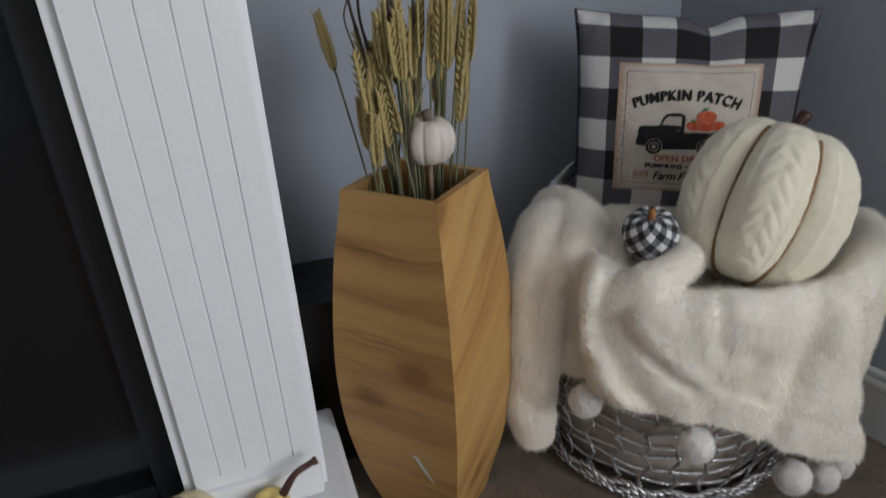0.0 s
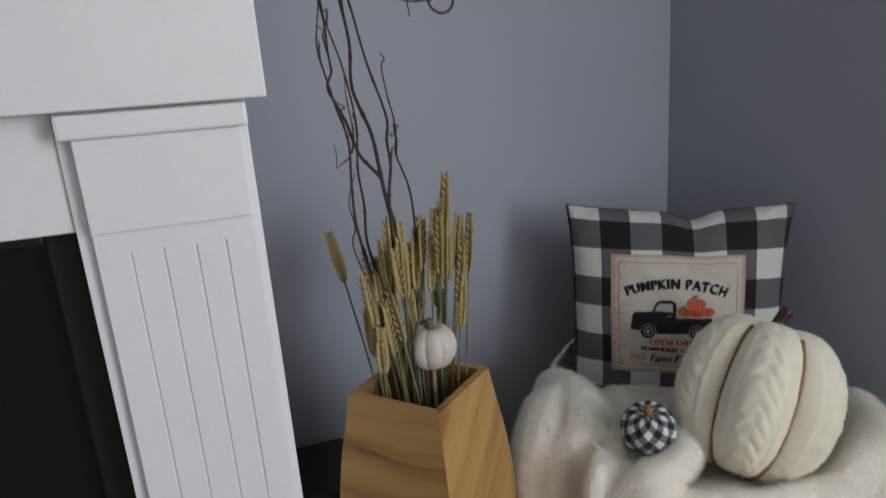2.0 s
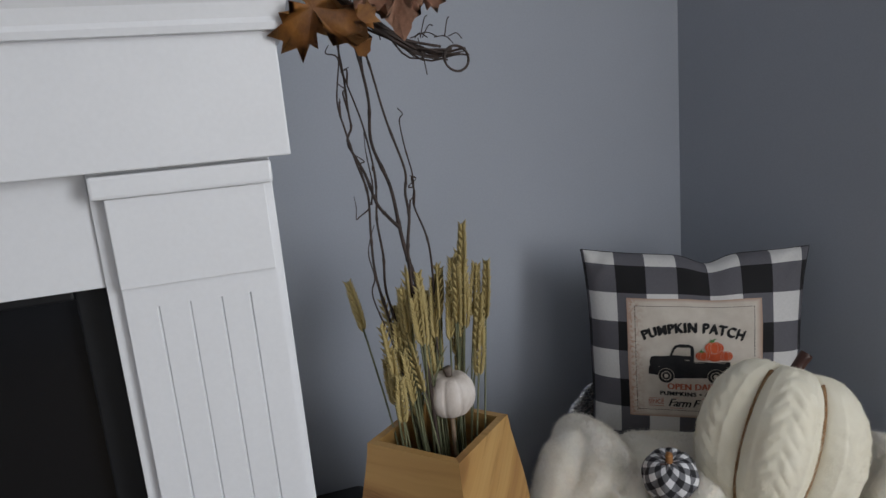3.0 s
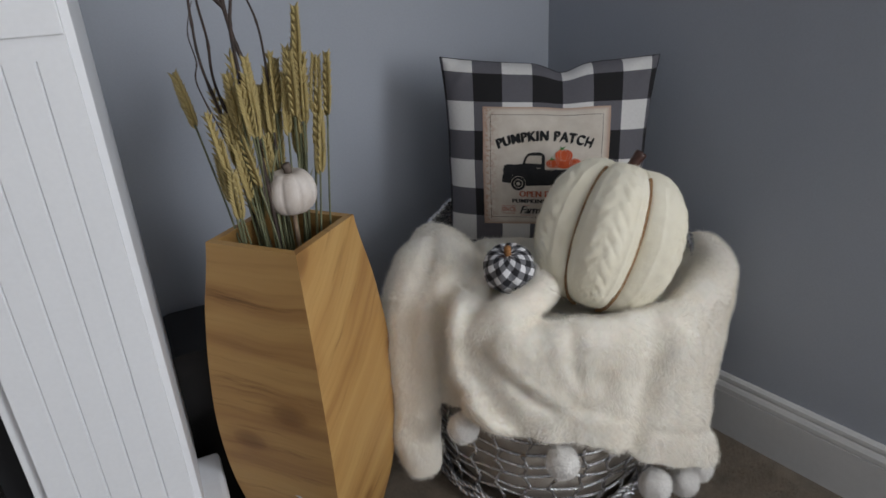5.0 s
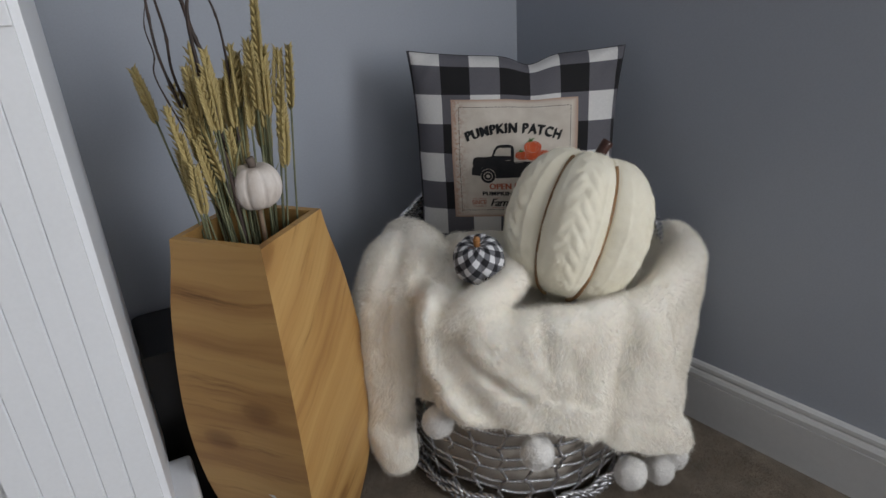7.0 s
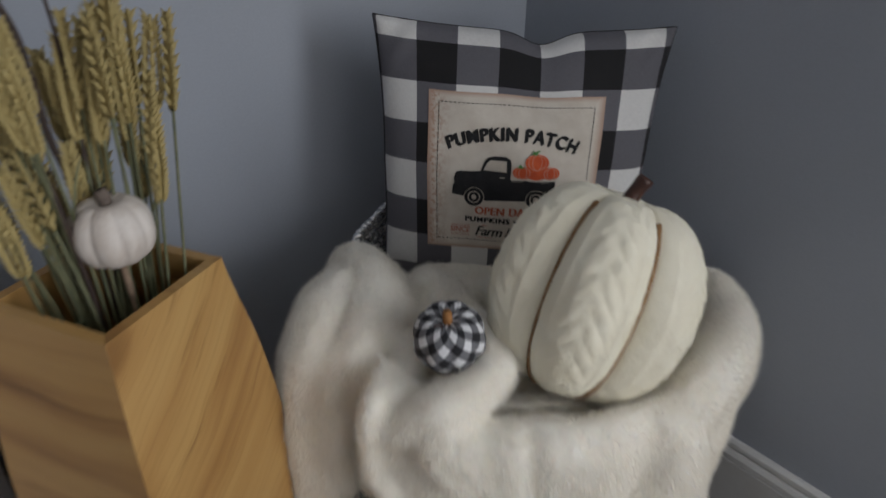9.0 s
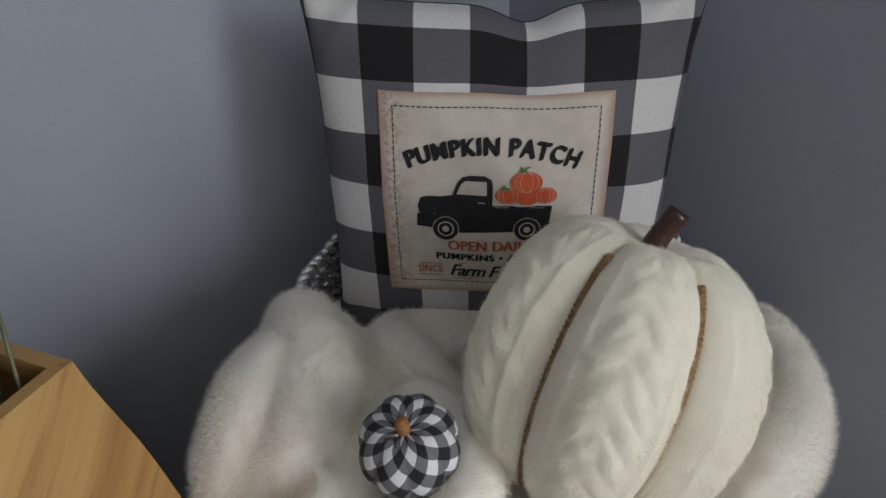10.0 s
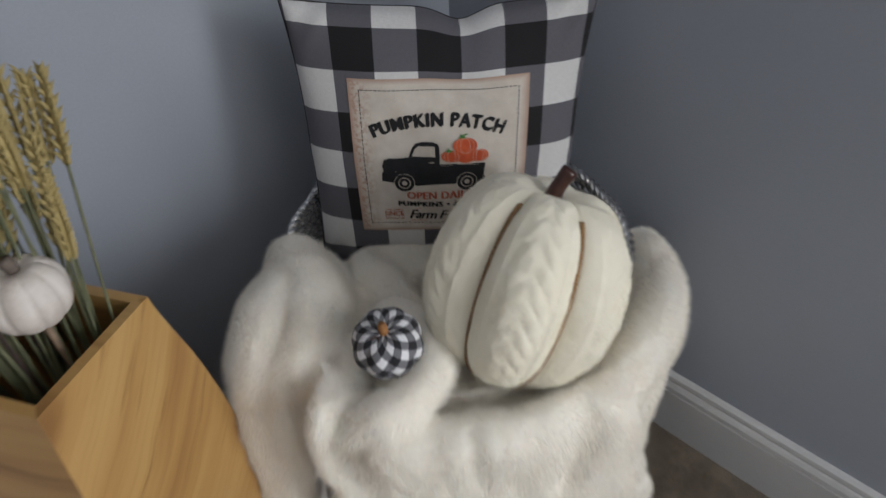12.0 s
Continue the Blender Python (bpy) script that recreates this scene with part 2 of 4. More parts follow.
def knit():
    m, t, p = nodes_of("cream_knit")
    v = coords(t, (1, 1, 1), "Object")
    broad = noise_tex(t, v, 18.0)
    fuzz = noise_tex(t, v, 420.0, 4.0, 0.7)
    link(t, ramp(t, broad, [(0.3, (0.87, 0.815, 0.66)), (0.7, (0.92, 0.875, 0.735))]), p.inputs["Base Color"])
    p.inputs["Roughness"].default_value = 0.9
    p.inputs["Sheen Weight"].default_value = 0.3
    bump(t, p, fuzz, 0.5, 0.0015)
    return m


KNIT = knit()


def washed():
    m, t, p = nodes_of("whitewashed_wood")
    v = coords(t, (1, 1, 0.25))
    a = noise_tex(t, v, 90.0, 4.0, 0.6)
    b = noise_tex(t, coords(t, (1, 1, 1)), 26.0, 4.0)
    col = mix(t, 0.6, ramp(t, a, [(0.32, (0.36, 0.29, 0.25)), (0.5, (0.58, 0.52, 0.47)), (0.7, (0.66, 0.61, 0.57))]), ramp(t, b, [(0.35, (0.50, 0.43, 0.38)), (0.6, (0.68, 0.63, 0.59))]))
    link(t, col, p.inputs["Base Color"])
    p.inputs["Roughness"].default_value = 0.8
    bump(t, p, a, 0.5, 0.001)
    return m


WASHED = washed()

# ---- mesh helpers ----


def mesh_ob(name, verts, faces, mat, parent=None, label="", smooth=True, uvs=None):
    me = bpy.data.meshes.new(name)
    me.from_pydata([tuple(v) for v in verts], [], [tuple(f) for f in faces])
    me.materials.append(mat)
    if uvs is not None:
        layer = me.uv_layers.new(name="UVMap")
        for loop in me.loops:
            layer.data[loop.index].uv = uvs[loop.vertex_index]
    if smooth:
        me.polygons.foreach_set("use_smooth", [True] * len(me.polygons))
    me.update()
    ob = new(name, me)
    if parent:
        ob.parent = parent
    if label:
        ob["label"] = label
    return ob


def part(name, bm, material, parent, label="", smooth=False):
    me = bpy.data.meshes.new(name)
    bmesh.ops.recalc_face_normals(bm, faces=bm.faces)
    bm.to_mesh(me)
    bm.free()
    me.materials.append(material)
    if smooth:
        me.polygons.foreach_set("use_smooth", [True] * len(me.polygons))
    ob = new(name, me)
    if parent:
        ob.parent = parent
    if label:
        ob["label"] = label
    return ob


def box_bm(x0, x1, y0, y1, z0, z1, bevel=0.002):
    bm = bmesh.new()
    bmesh.ops.create_cube(bm, size=1.0, matrix=Matrix.Translation(((x0 + x1) / 2, (y0 + y1) / 2, (z0 + z1) / 2)) @ Matrix.Diagonal((x1 - x0, y1 - y0, z1 - z0, 1)))
    if bevel:
        bmesh.ops.bevel(bm, geom=bm.edges[:], offset=bevel, segments=2, affect="EDGES", profile=0.6)
    return bm


def prism_bm(poly, axis_from, axis_to, place):
    """A closed outline swept from one coordinate to another; place(a, b, c) turns outline and sweep into a point."""
    bm = bmesh.new()
    lo = [bm.verts.new(place(a, b, axis_from)) for a, b in poly]
    hi = [bm.verts.new(place(a, b, axis_to)) for a, b in poly]
    n = len(poly)
    for i in range(n):
        bm.faces.new((lo[i], lo[(i + 1) % n], hi[(i + 1) % n], hi[i]))
    bm.faces.new(lo[::-1])
    bm.faces.new(hi)
    return bm


def spline(points, steps):
    """A smooth line through the points (Catmull-Rom)."""
    p = [Vector(q) for q in points]
    p = [2 * p[0] - p[1], *p, 2 * p[-1] - p[-2]]
    out = []
    for i in range(1, len(p) - 2):
        for k in range(steps):
            u = k / steps
            a, b, c, d = p[i - 1:i + 3]
            out.append(0.5 * (2 * b + (c - a) * u + (2 * a - 5 * b + 4 * c - d) * u * u + (3 * b - a - 3 * c + d) * u ** 3))
    return out + [p[-2]]


def tube(line, radii, sides=6, verts=None, faces=None):
    """A closed tube along a line; adds to the lists that are given."""
    verts, faces = ([] if verts is None else verts), ([] if faces is None else faces)
    n = len(line)
    line = [Vector(q) for q in line]
    radii = radii if hasattr(radii, "__len__") else [radii] * n
    side = None
    base = len(verts)
    for i in range(n):
        d = (line[min(i + 1, n - 1)] - line[max(i - 1, 0)]).normalized()
        if side is None:
            side = d.orthogonal().normalized()
        side = (side - d * side.dot(d)).normalized()
        up = d.cross(side)
        for k in range(sides):
            a = 2 * math.pi * k / sides
            verts.append(line[i] + radii[i] * (math.cos(a) * side + math.sin(a) * up))
    for i in range(n - 1):
        for k in range(sides):
            a, b = base + i * sides + k, base + i * sides + (k + 1) % sides
            faces.append((a, b, b + sides, a + sides))
    faces.append(tuple(base + k for k in range(sides))[::-1])
    faces.append(tuple(base + (n - 1) * sides + k for k in range(sides)))
    return verts, faces


def empty(name, place, label, category, group="", kind=""):
    ob = new(name)
    ob.location = place
    ob.empty_display_size = 0.05
    bpy.context.view_layer.update()
    return tagged(ob, label, category, group, kind)


def under(ob, parent):
    """Parents a mesh built in world coordinates to a thing that stands somewhere else."""
    ob.parent = parent
    ob.matrix_parent_inverse = Matrix.Translation(parent.location).inverted()
    return ob


# ---- room ----
BACK = 1.3725                      # the wall behind the vase
SX, SY, SLOPE = 1.364, 0.8514, -0.225   # the side wall: x = SX + SLOPE * (y - SY)
REAR, FAR, TOP = -2.8, -2.7, 2.45


def side_x(y):
    return SX + SLOPE * (y - SY)


tagged(part("floor", box_bm(FAR - 0.2, 2.6, REAR - 0.2, BACK + 0.2, -0.12, 0.0, 0), CARPET, None), "brown cut-pile carpet covering the room's floor", "floor", kind="structure")
tagged(part("wall_back", box_bm(FAR - 0.14, side_x(BACK) + 0.3, BACK, BACK + 0.14, 0, TOP, 0), WALL, None), "pale blue-grey painted wall behind the fireplace", "wall", kind="structure")


def side_wall():
    """The side wall with a window opening near the rear."""
    y0, y1, z0, z1 = -2.05, -0.65, 0.45, 2.1
    bm = bmesh.new()
    for a, b, c, d in ((REAR - 0.14, y0, 0, TOP), (y1, BACK, 0, TOP), (y0, y1, 0, z0), (y0, y1, z1, TOP)):
        q = [(side_x(a), a), (side_x(b), b), (side_x(b) + 0.14, b), (side_x(a) + 0.14, a)]
        lo = [bm.verts.new((*p, c)) for p in q]
        hi = [bm.verts.new((*p, d)) for p in q]
        for i in range(4):
            bm.faces.new((lo[i], lo[(i + 1) % 4], hi[(i + 1) % 4], hi[i]))
        bm.faces.new(lo), bm.faces.new(hi)
    return bm


tagged(part("wall_side", side_wall(), WALL, None), "grey-blue painted wall, in shade beside the basket", "wall", kind="structure")
# unseen rear wall; its opening is placed to suit the added fill lamp
rear = bmesh.new()
for x0, x1, z0, z1 in ((FAR - 0.14, 0.4, 0, TOP), (2.0, 2.5, 0, TOP), (0.4, 2.0, 0, 0.75), (0.4, 2.0, 2.1, TOP)):
    bmesh.ops.create_cube(rear, size=1, matrix=Matrix.Translation(((x0 + x1) / 2, REAR - 0.07, (z0 + z1) / 2)) @ Matrix.Diagonal((x1 - x0, 0.14, z1 - z0, 1)))
tagged(part("wall_rear", rear, WALL, None), "unseen painted wall with an opening behind the added fill lamp", "wall", kind="structure")
tagged(part("wall_far", box_bm(FAR - 0.14, FAR, REAR, BACK, 0, TOP, 0), WALL, None), "plain painted wall at the room's far end", "wall", kind="structure")
tagged(part("ceiling", box_bm(FAR - 0.2, 2.6, REAR - 0.2, BACK + 0.2, TOP, TOP + 0.1, 0), CEIL, None), "plain white ceiling", "ceiling", kind="structure")

# baseboard outline: distance from the wall, height
BOARD = [(0, 0), (0.016, 0), (0.016, 0.122), (0.0135, 0.1235), (0.0135, 0.126), (0.016, 0.128), (0.0155, 0.138), (0.012, 0.146), (0.0085, 0.149), (0.0085, 0.153), (0.011, 0.156), (0.010, 0.164), (0.005, 0.169), (0, 0.170)]
BOARD = [(d, h * 0.87) for d, h in BOARD]
nx, ny = -1 / math.hypot(1, SLOPE), SLOPE / math.hypot(1, SLOPE)
tagged(part("baseboard", prism_bm(BOARD, REAR, BACK - 0.017, lambda d, h, y: (side_x(y) + nx * d, y + ny * d, h)), TRIM, None), "white moulded baseboard along the shaded wall", "baseboard", kind="structure")
tagged(part("baseboard", prism_bm(BOARD, 0.80, side_x(BACK) - 0.02, lambda d, h, x: (x, BACK - d, h)), TRIM, None), "white moulded baseboard in the corner behind the basket", "baseboard", kind="structure")

# ---- fireplace ----
FY = 0.891            # front of the pillars
fire = empty("fireplace", (-0.55, FY, 0), "white painted wooden fireplace surround with fluted pillars and black insert", "fireplace")


def fp(name, bm, mat=None, label="", smooth=False):
    return under(part(name, bm, mat or MANTEL, None, label, smooth), fire)


PX0, PX1 = 0.081, 0.2835


def fluted(x0, x1, y, z0, z1, grooves):
    """A board with upright V grooves cut into its front."""
    g, d = 0.0016, 0.0028
    poly = [(x0, y + 0.012), (x0, y)]
    for c in grooves:
        poly += [(c - g, y), (c, y + d), (c + g, y)]
    poly += [(x1, y), (x1, y + 0.012)]
    return prism_bm(poly, z0, z1, lambda a, b, z: (a, b, z))


def pillar(shift, mirror):
    """One pillar: backing board, fluted shaft, plain ends, capital and foot. mirror flips it left for right."""
    def x(a):
        return shift - (a - PX0) if mirror else a
    def bx(a, b, y0, y1, z0, z1, bev=0.0015):
        return box_bm(min(x(a), x(b)), max(x(a), x(b)), y0, y1, z0, z1, bev)
    fp("pillar_board", bx(PX0, PX1, FY, FY + 0.30, 0.20, 1.092))
    gr = sorted(x(c) for c in (0.134, 0.169, 0.205, 0.2385))
    a, b = sorted((x(0.0985), x(0.2735)))
    fp("fluted_panel", fluted(a, b, FY - 0.0115, 0.281, 0.931, gr))
    fp("panel_end", bx(0.0985, 0.2735, FY - 0.0115, FY, 0.931, 0.957, 0))
    fp("panel_end", bx(0.0985, 0.2735, FY - 0.0115, FY, 0.235, 0.281, 0))
    fp("capital_block", bx(0.0985, 0.2735, FY - 0.0175, FY, 0.957, 1.062))
    fp("capital_band", bx(0.0865, 0.284, FY - 0.026, FY, 1.0625, 1.089, 0.004))
    fp("foot_block", bx(0.0865, 0.276, FY - 0.022, FY, 0.201, 0.262, 0.006))


pillar(0, False)
pillar(-1.10, True)
fp("lintel", box_bm(-1.10, PX0 - 0.001, FY + 0.006, FY + 0.30, 0.959, 1.092, 0.0015))
fp("frieze", box_bm(-1.33, 0.308, FY - 0.030, FY + 0.32, 1.0925, 1.240, 0.002))
CROWN = [(0.04, 1.2325), (-0.012, 1.2325), (-0.014, 1.240), (-0.012, 1.246), (-0.016, 1.262), (-0.026, 1.278), (-0.042, 1.290), (-0.058, 1.296), (-0.060, 1.302), (0.04, 1.302)]


def crown():
    """Crown moulding that runs along the front and returns along the end, mitred at the corner."""
    bm = bmesh.new()
    y0 = FY - 0.030
    rings = []
    for d, h in CROWN:
        rings.append([bm.verts.new(v) for v in ((-1.33, y0 + d, h), (0.308 - d, y0 + d, h), (0.308 - d, FY + 0.32, h))])
    n = len(CROWN)
    for i in range(n):
        a, b = rings[i], rings[(i + 1) % n]
        for k in range(2):
            bm.faces.new((a[k], a[k + 1], b[k + 1], b[k]))
    bm.faces.new([r[0] for r in rings])
    bm.faces.new([r[2] for r in rings][::-1])
    return bm


fp("crown_moulding", crown())
fp("mantel_shelf", box_bm(-1.41, 0.385, FY - 0.105, FY + 0.34, 1.3025, 1.332, 0.005))
fp("hearth_slab", box_bm(-1.36, 0.322, 0.80, 1.075, 0.0, 0.199, 0.010))
fp("insert_glass", box_bm(-1.06, 0.035, FY + 0.075, FY + 0.08, 0.24, 0.94, 0.001), GLASS, "dark glass front")
fp("insert_frame", box_bm(-1.10, PX0 - 0.001, FY + 0.085, FY + 0.11, 0.20, 0.959, 0), FIREBOX)
fp("insert_frame", box_bm(0.035, PX0 - 0.0015, FY + 0.05, FY + 0.084, 0.20, 0.958, 0.003), FIREBOX)
fp("insert_frame", box_bm(-1.099, -1.06, FY + 0.05, FY + 0.084, 0.20, 0.958, 0.003), FIREBOX)
fp("insert_frame", box_bm(-1.0595, 0.0345, FY + 0.05, FY + 0.084, 0.9405, 0.958, 0.003), FIREBOX)
fp("insert_frame", box_bm(-1.0595, 0.0345, FY + 0.05, FY + 0.084, 0.20, 0.2395, 0.003), FIREBOX)

# ---- black box behind the vase ----
bx = empty("subwoofer", (0.34, 1.2, 0), "black plastic box with rounded corners on the carpet", "speaker")
b = box_bm(0.266, 0.415, 1.14, 1.32, 0.0, 0.378, 0)
bmesh.ops.bevel(b, geom=[e for e in b.edges if abs((e.verts[0].co - e.verts[1].co).normalized().y) > 0.9], offset=0.03, segments=6, affect="EDGES", profile=0.5)
under(part("cabinet", b, BLACK, None), bx)
for z in (0.353, 0.337, 0.322):
    k = bmesh.new()
    bmesh.ops.create_icosphere(k, subdivisions=2, radius=0.0035, matrix=Matrix.Translation((0.282, 1.1385, z - 0.03)))
    under(part("screw", k, BRIGHT, None, "bright metal screw", True), bx)

# ---- wooden vase ----
VC = Vector((0.487, 0.976, 0))
vase = empty("wooden_vase", VC, "tall square honey-pine vase with bulging sides, standing on the carpet", "vase")
VH = [(0.0, 0.098), (0.10, 0.128), (0.20, 0.149), (0.30, 0.1565), (0.40, 0.1525), (0.53, 0.1365), (0.645, 0.1135)]


def vase_r(z):
    for (a, p), (b, q) in zip(VH, VH[1:]):
        if z <= b:
            u = (z - a) / (b - a)
            break
    i = min(max(next(k for k in range(len(VH) - 1) if z <= VH[k + 1][0]), 0), len(VH) - 2)
    pts = [VH[max(i - 1, 0)][1], VH[i][1], VH[i + 1][1], VH[min(i + 2, len(VH) - 1)][1]]
    a, b, c, d = pts
    return 0.5 * (2 * b + (c - a) * u + (2 * a - 5 * b + 4 * c - d) * u * u + (3 * b - a - 3 * c + d) * u ** 3)


def vase_side(k):
    """One board of the vase: outer and inner face, closed at the rim and the edges."""
    a0, a1 = radians(-93.5 + 90 * k), radians(-3.5 + 90 * k)
    steps, cols = 26, 6
    verts, faces, uvs = [], [], []
    for inner in (0, 1):
        for i in range(steps + 1):
            z = 0.645 * i / steps
            r = vase_r(z) - 0.017 * inner
            p, q = Vector((math.cos(a0), math.sin(a0), 0)) * r, Vector((math.cos(a1), math.sin(a1), 0)) * r
            for j in range(cols + 1):
                v = p.lerp(q, j / cols)
                verts.append((v.x, v.y, z))
                w = (p - q).length
                if k % 2 == 0:
                    # grain climbs across this board
                    s, h = (j / cols - 0.5) * w, z
                    uvs.append((s * 0.80 + h * 0.60 + 0.7 * k, -s * 0.60 + h * 0.80 + 0.3))
                else:
                    uvs.append(((j / cols - 0.5) * w + 0.37 * k, z + 0.15 * k))
    n = (steps + 1) * (cols + 1)
    row = cols + 1
    for i in range(steps):
        for j in range(cols):
            a = i * row + j
            faces.append((a, a + 1, a + row + 1, a + row))
            faces.append((n + a + row, n + a + row + 1, n + a + 1, n + a))
    t = steps * row
    for j in range(cols):
        faces.append((t + j, t + j + 1, n + t + j + 1, n + t + j))
        faces.append((n + j, n + j + 1, j + 1, j))
    ob = mesh_ob("side_board", verts, faces, WOOD, vase, smooth=False, uvs=uvs)
    return ob


for k in range(4):
    vase_side(k)
sc = bmesh.new()
p0, p1 = [Vector((math.cos(radians(a)), math.sin(radians(a)), 0)) for a in (-183.5, -93.5)]
outward = (p0 + p1).normalized()
ring_pts = []
for s, z in ((0.60, 0.205), (0.64, 0.198), (0.69, 0.178), (0.76, 0.158), (0.80, 0.150), (0.745, 0.172), (0.70, 0.190), (0.655, 0.206)):
    q = p0.lerp(p1, s) * vase_r(z) + outward * 0.0008
    ring_pts.append(sc.verts.new((q.x, q.y, z)))
sc.faces.new(ring_pts)
part("scuff", sc, TRIM, vase, "pale scuff on the wood")
bt = bmesh.new()
bmesh.ops.create_cone(bt, cap_ends=True, segments=4, radius1=0.085, radius2=0.085, depth=0.012, matrix=Matrix.Translation((0, 0, 0.012)) @ Matrix.Rotation(radians(-3.5), 4, "Z"))
part("bottom_board", bt, WOODIN, vase)
fo = bmesh.new()
bmesh.ops.create_cone(fo, cap_ends=True, segments=4, radius1=0.108, radius2=0.092, depth=0.14, matrix=Matrix.Translation((0, 0, 0.40)) @ Matrix.Rotation(radians(-3.5), 4, "Z"))
part("dry_foam", fo, TWIG, vase, "dark filling that holds the stems")

# ---- wheat ----
rnd = random.Random(4)


def grain_mesh():
    """A pointed grain along z, one long: a five-sided spindle."""
    verts, faces = [], []
    for h, w in ((-0.5, 0.25), (-0.2, 0.9), (0.15, 1.0), (0.45, 0.55)):
        for k in range(5):
            a = 2 * math.pi * k / 5
            verts.append((math.cos(a) * 0.17 * w, math.sin(a) * 0.20 * w, h))
    verts.append((0.12, 0, 0.85))
    for i in range(3):
        for k in range(5):
            faces.append((i * 5 + k, i * 5 + (k + 1) % 5, i * 5 + 5 + (k + 1) % 5, i * 5 + 5 + k))
    for k in range(5):
        faces.append((15 + k, 15 + (k + 1) % 5, 20))
    faces.append((4, 3, 2, 1, 0))
    me = bpy.data.meshes.new("grain")
    me.from_pydata(verts, [], faces)
    me.materials.append(EAR)
    me.polygons.foreach_set("use_smooth", [True] * len(me.polygons))
    return me


GRAIN = grain_mesh()


def kernel(parent, place, axis, out, size):
    axis = axis.normalized()
    out = (out - axis * out.dot(axis)).normalized()
    m = Matrix((out, axis.cross(out), axis)).transposed().to_4x4()
    ob = new("grain", GRAIN)
    ob.parent = parent
    ob.matrix_basis = Matrix.Translation(place) @ m @ Matrix.Diagonal((size, size, size, 1))


def wheat(tip, foot, seed):
    r = random.Random(seed)
    tip, foot = Vector(tip), Vector(foot)
    bend = Vector((r.uniform(-0.012, 0.012), r.uniform(-0.012, 0.012), 0))
    line = spline([foot, foot.lerp(tip, 0.4) + bend, foot.lerp(tip, 0.75) + bend * 0.6, tip], 8)
    total = sum((a - b).length for a, b in zip(line, line[1:]))
    head = r.uniform(0.068, 0.092)
    st = empty("wheat_stalk", foot, "dried golden wheat stalk standing in the wooden vase", "wheat", "wheat stalks in the vase")
    v, f = tube([p - foot for p in line], [0.0016] * len(line), 5)
    mesh_ob("stem", v, f, STEMG, st)
    # ear along the last stretch
    d = (line[-1] - line[-4]).normalized()
    start = line[-1] - d * head
    v, f = tube([start - foot, line[-1] - foot], [0.0030, 0.0016], 6)
    ear = mesh_ob("ear", v, f, EAR, st, "golden wheat ear")
    sidev = d.orthogonal().normalized()
    sidev = Matrix.Rotation(r.uniform(0, 6.28), 3, d) @ sidev
    other = d.cross(sidev)
    n = int(head / 0.0056)
    for i in range(n):
        u = i / n
        wide = 0.0050 * (0.75 + 0.5 * math.sin(math.pi * min(1, u + 0.15)))
        for k, o in enumerate((sidev, -sidev, other, -other)):
            if (i + k // 2) % 2 and k > 1:
                continue
            off = o * wide * (1.0 if k < 2 else 0.75)
            kernel(ear, start + d * (head * u + (0.0026 if k % 2 else 0)) + off - foot, d + o * 0.46 + Vector((r.uniform(-0.1, 0.1), r.uniform(-0.1, 0.1), 0)), o, r.uniform(0.0112, 0.0135))
    # a thin dry blade on some stalks
    if seed % 6 == 0 and seed:
        q = line[len(line) // 2] - foot
        w = Vector((r.uniform(-0.35, 0.35), r.uniform(-0.35, 0.35), 1.2)).normalized()
        bl = [q + w * (0.10 * k / 5) + Vector((0, 0, -0.03 * (k / 5) ** 2)) for k in range(6)]
        v, f = tube(bl, [0.0012, 0.0018, 0.0018, 0.0014, 0.001, 0.0003], 4)
        mesh_ob("blade", v, f, STEMG, st)
    return st


EARS = [(0.385, 0.880), (0.418, 0.800), (0.428, 0.855), (0.454, 0.912), (0.462, 0.822), (0.472, 0.863), (0.490, 0.848), (0.502, 0.902), (0.514, 0.890),
        (0.529, 0.907), (0.543, 0.962), (0.545, 0.913), (0.556, 0.893), (0.574, 0.890), (0.498, 0.824), (0.447, 0.810), (0.478, 0.790), (0.461, 0.750),
        (0.548, 0.780), (0.437, 0.788), (0.482, 0.858), (0.517, 0.872), (0.455, 0.872), (0.531, 0.872), (0.470, 0.905), (0.508, 0.845), (0.440, 0.745), (0.522, 0.905),
        (0.560, 0.850), (0.536, 0.835), (0.492, 0.770), (0.510, 0.800), (0.425, 0.760), (0.556, 0.815), (0.448, 0.840), (0.466, 0.885), (0.496, 0.880), (0.540, 0.885),
        (0.408, 0.840), (0.436, 0.830), (0.444, 0.885), (0.415, 0.775), (0.452, 0.790), (0.458, 0.845), (0.588, 0.893)]
for i, (x, z) in enumerate(EARS):
    x += 0.010 if x > 0.47 else 0.0
    y = 1.0 + rnd.uniform(-0.012, 0.045) if abs(x - 0.506) < 0.055 and z < 0.87 else 0.975 + rnd.uniform(-0.045, 0.055)
    if i == 0:
        y = 1.065
    if x > 0.59:
        y = 1.005
    wheat((x, y, z), (0.487 + (x - 0.487) * 0.45 + rnd.uniform(-0.008, 0.008), 0.972 + rnd.uniform(-0.035, 0.04), 0.475), i)

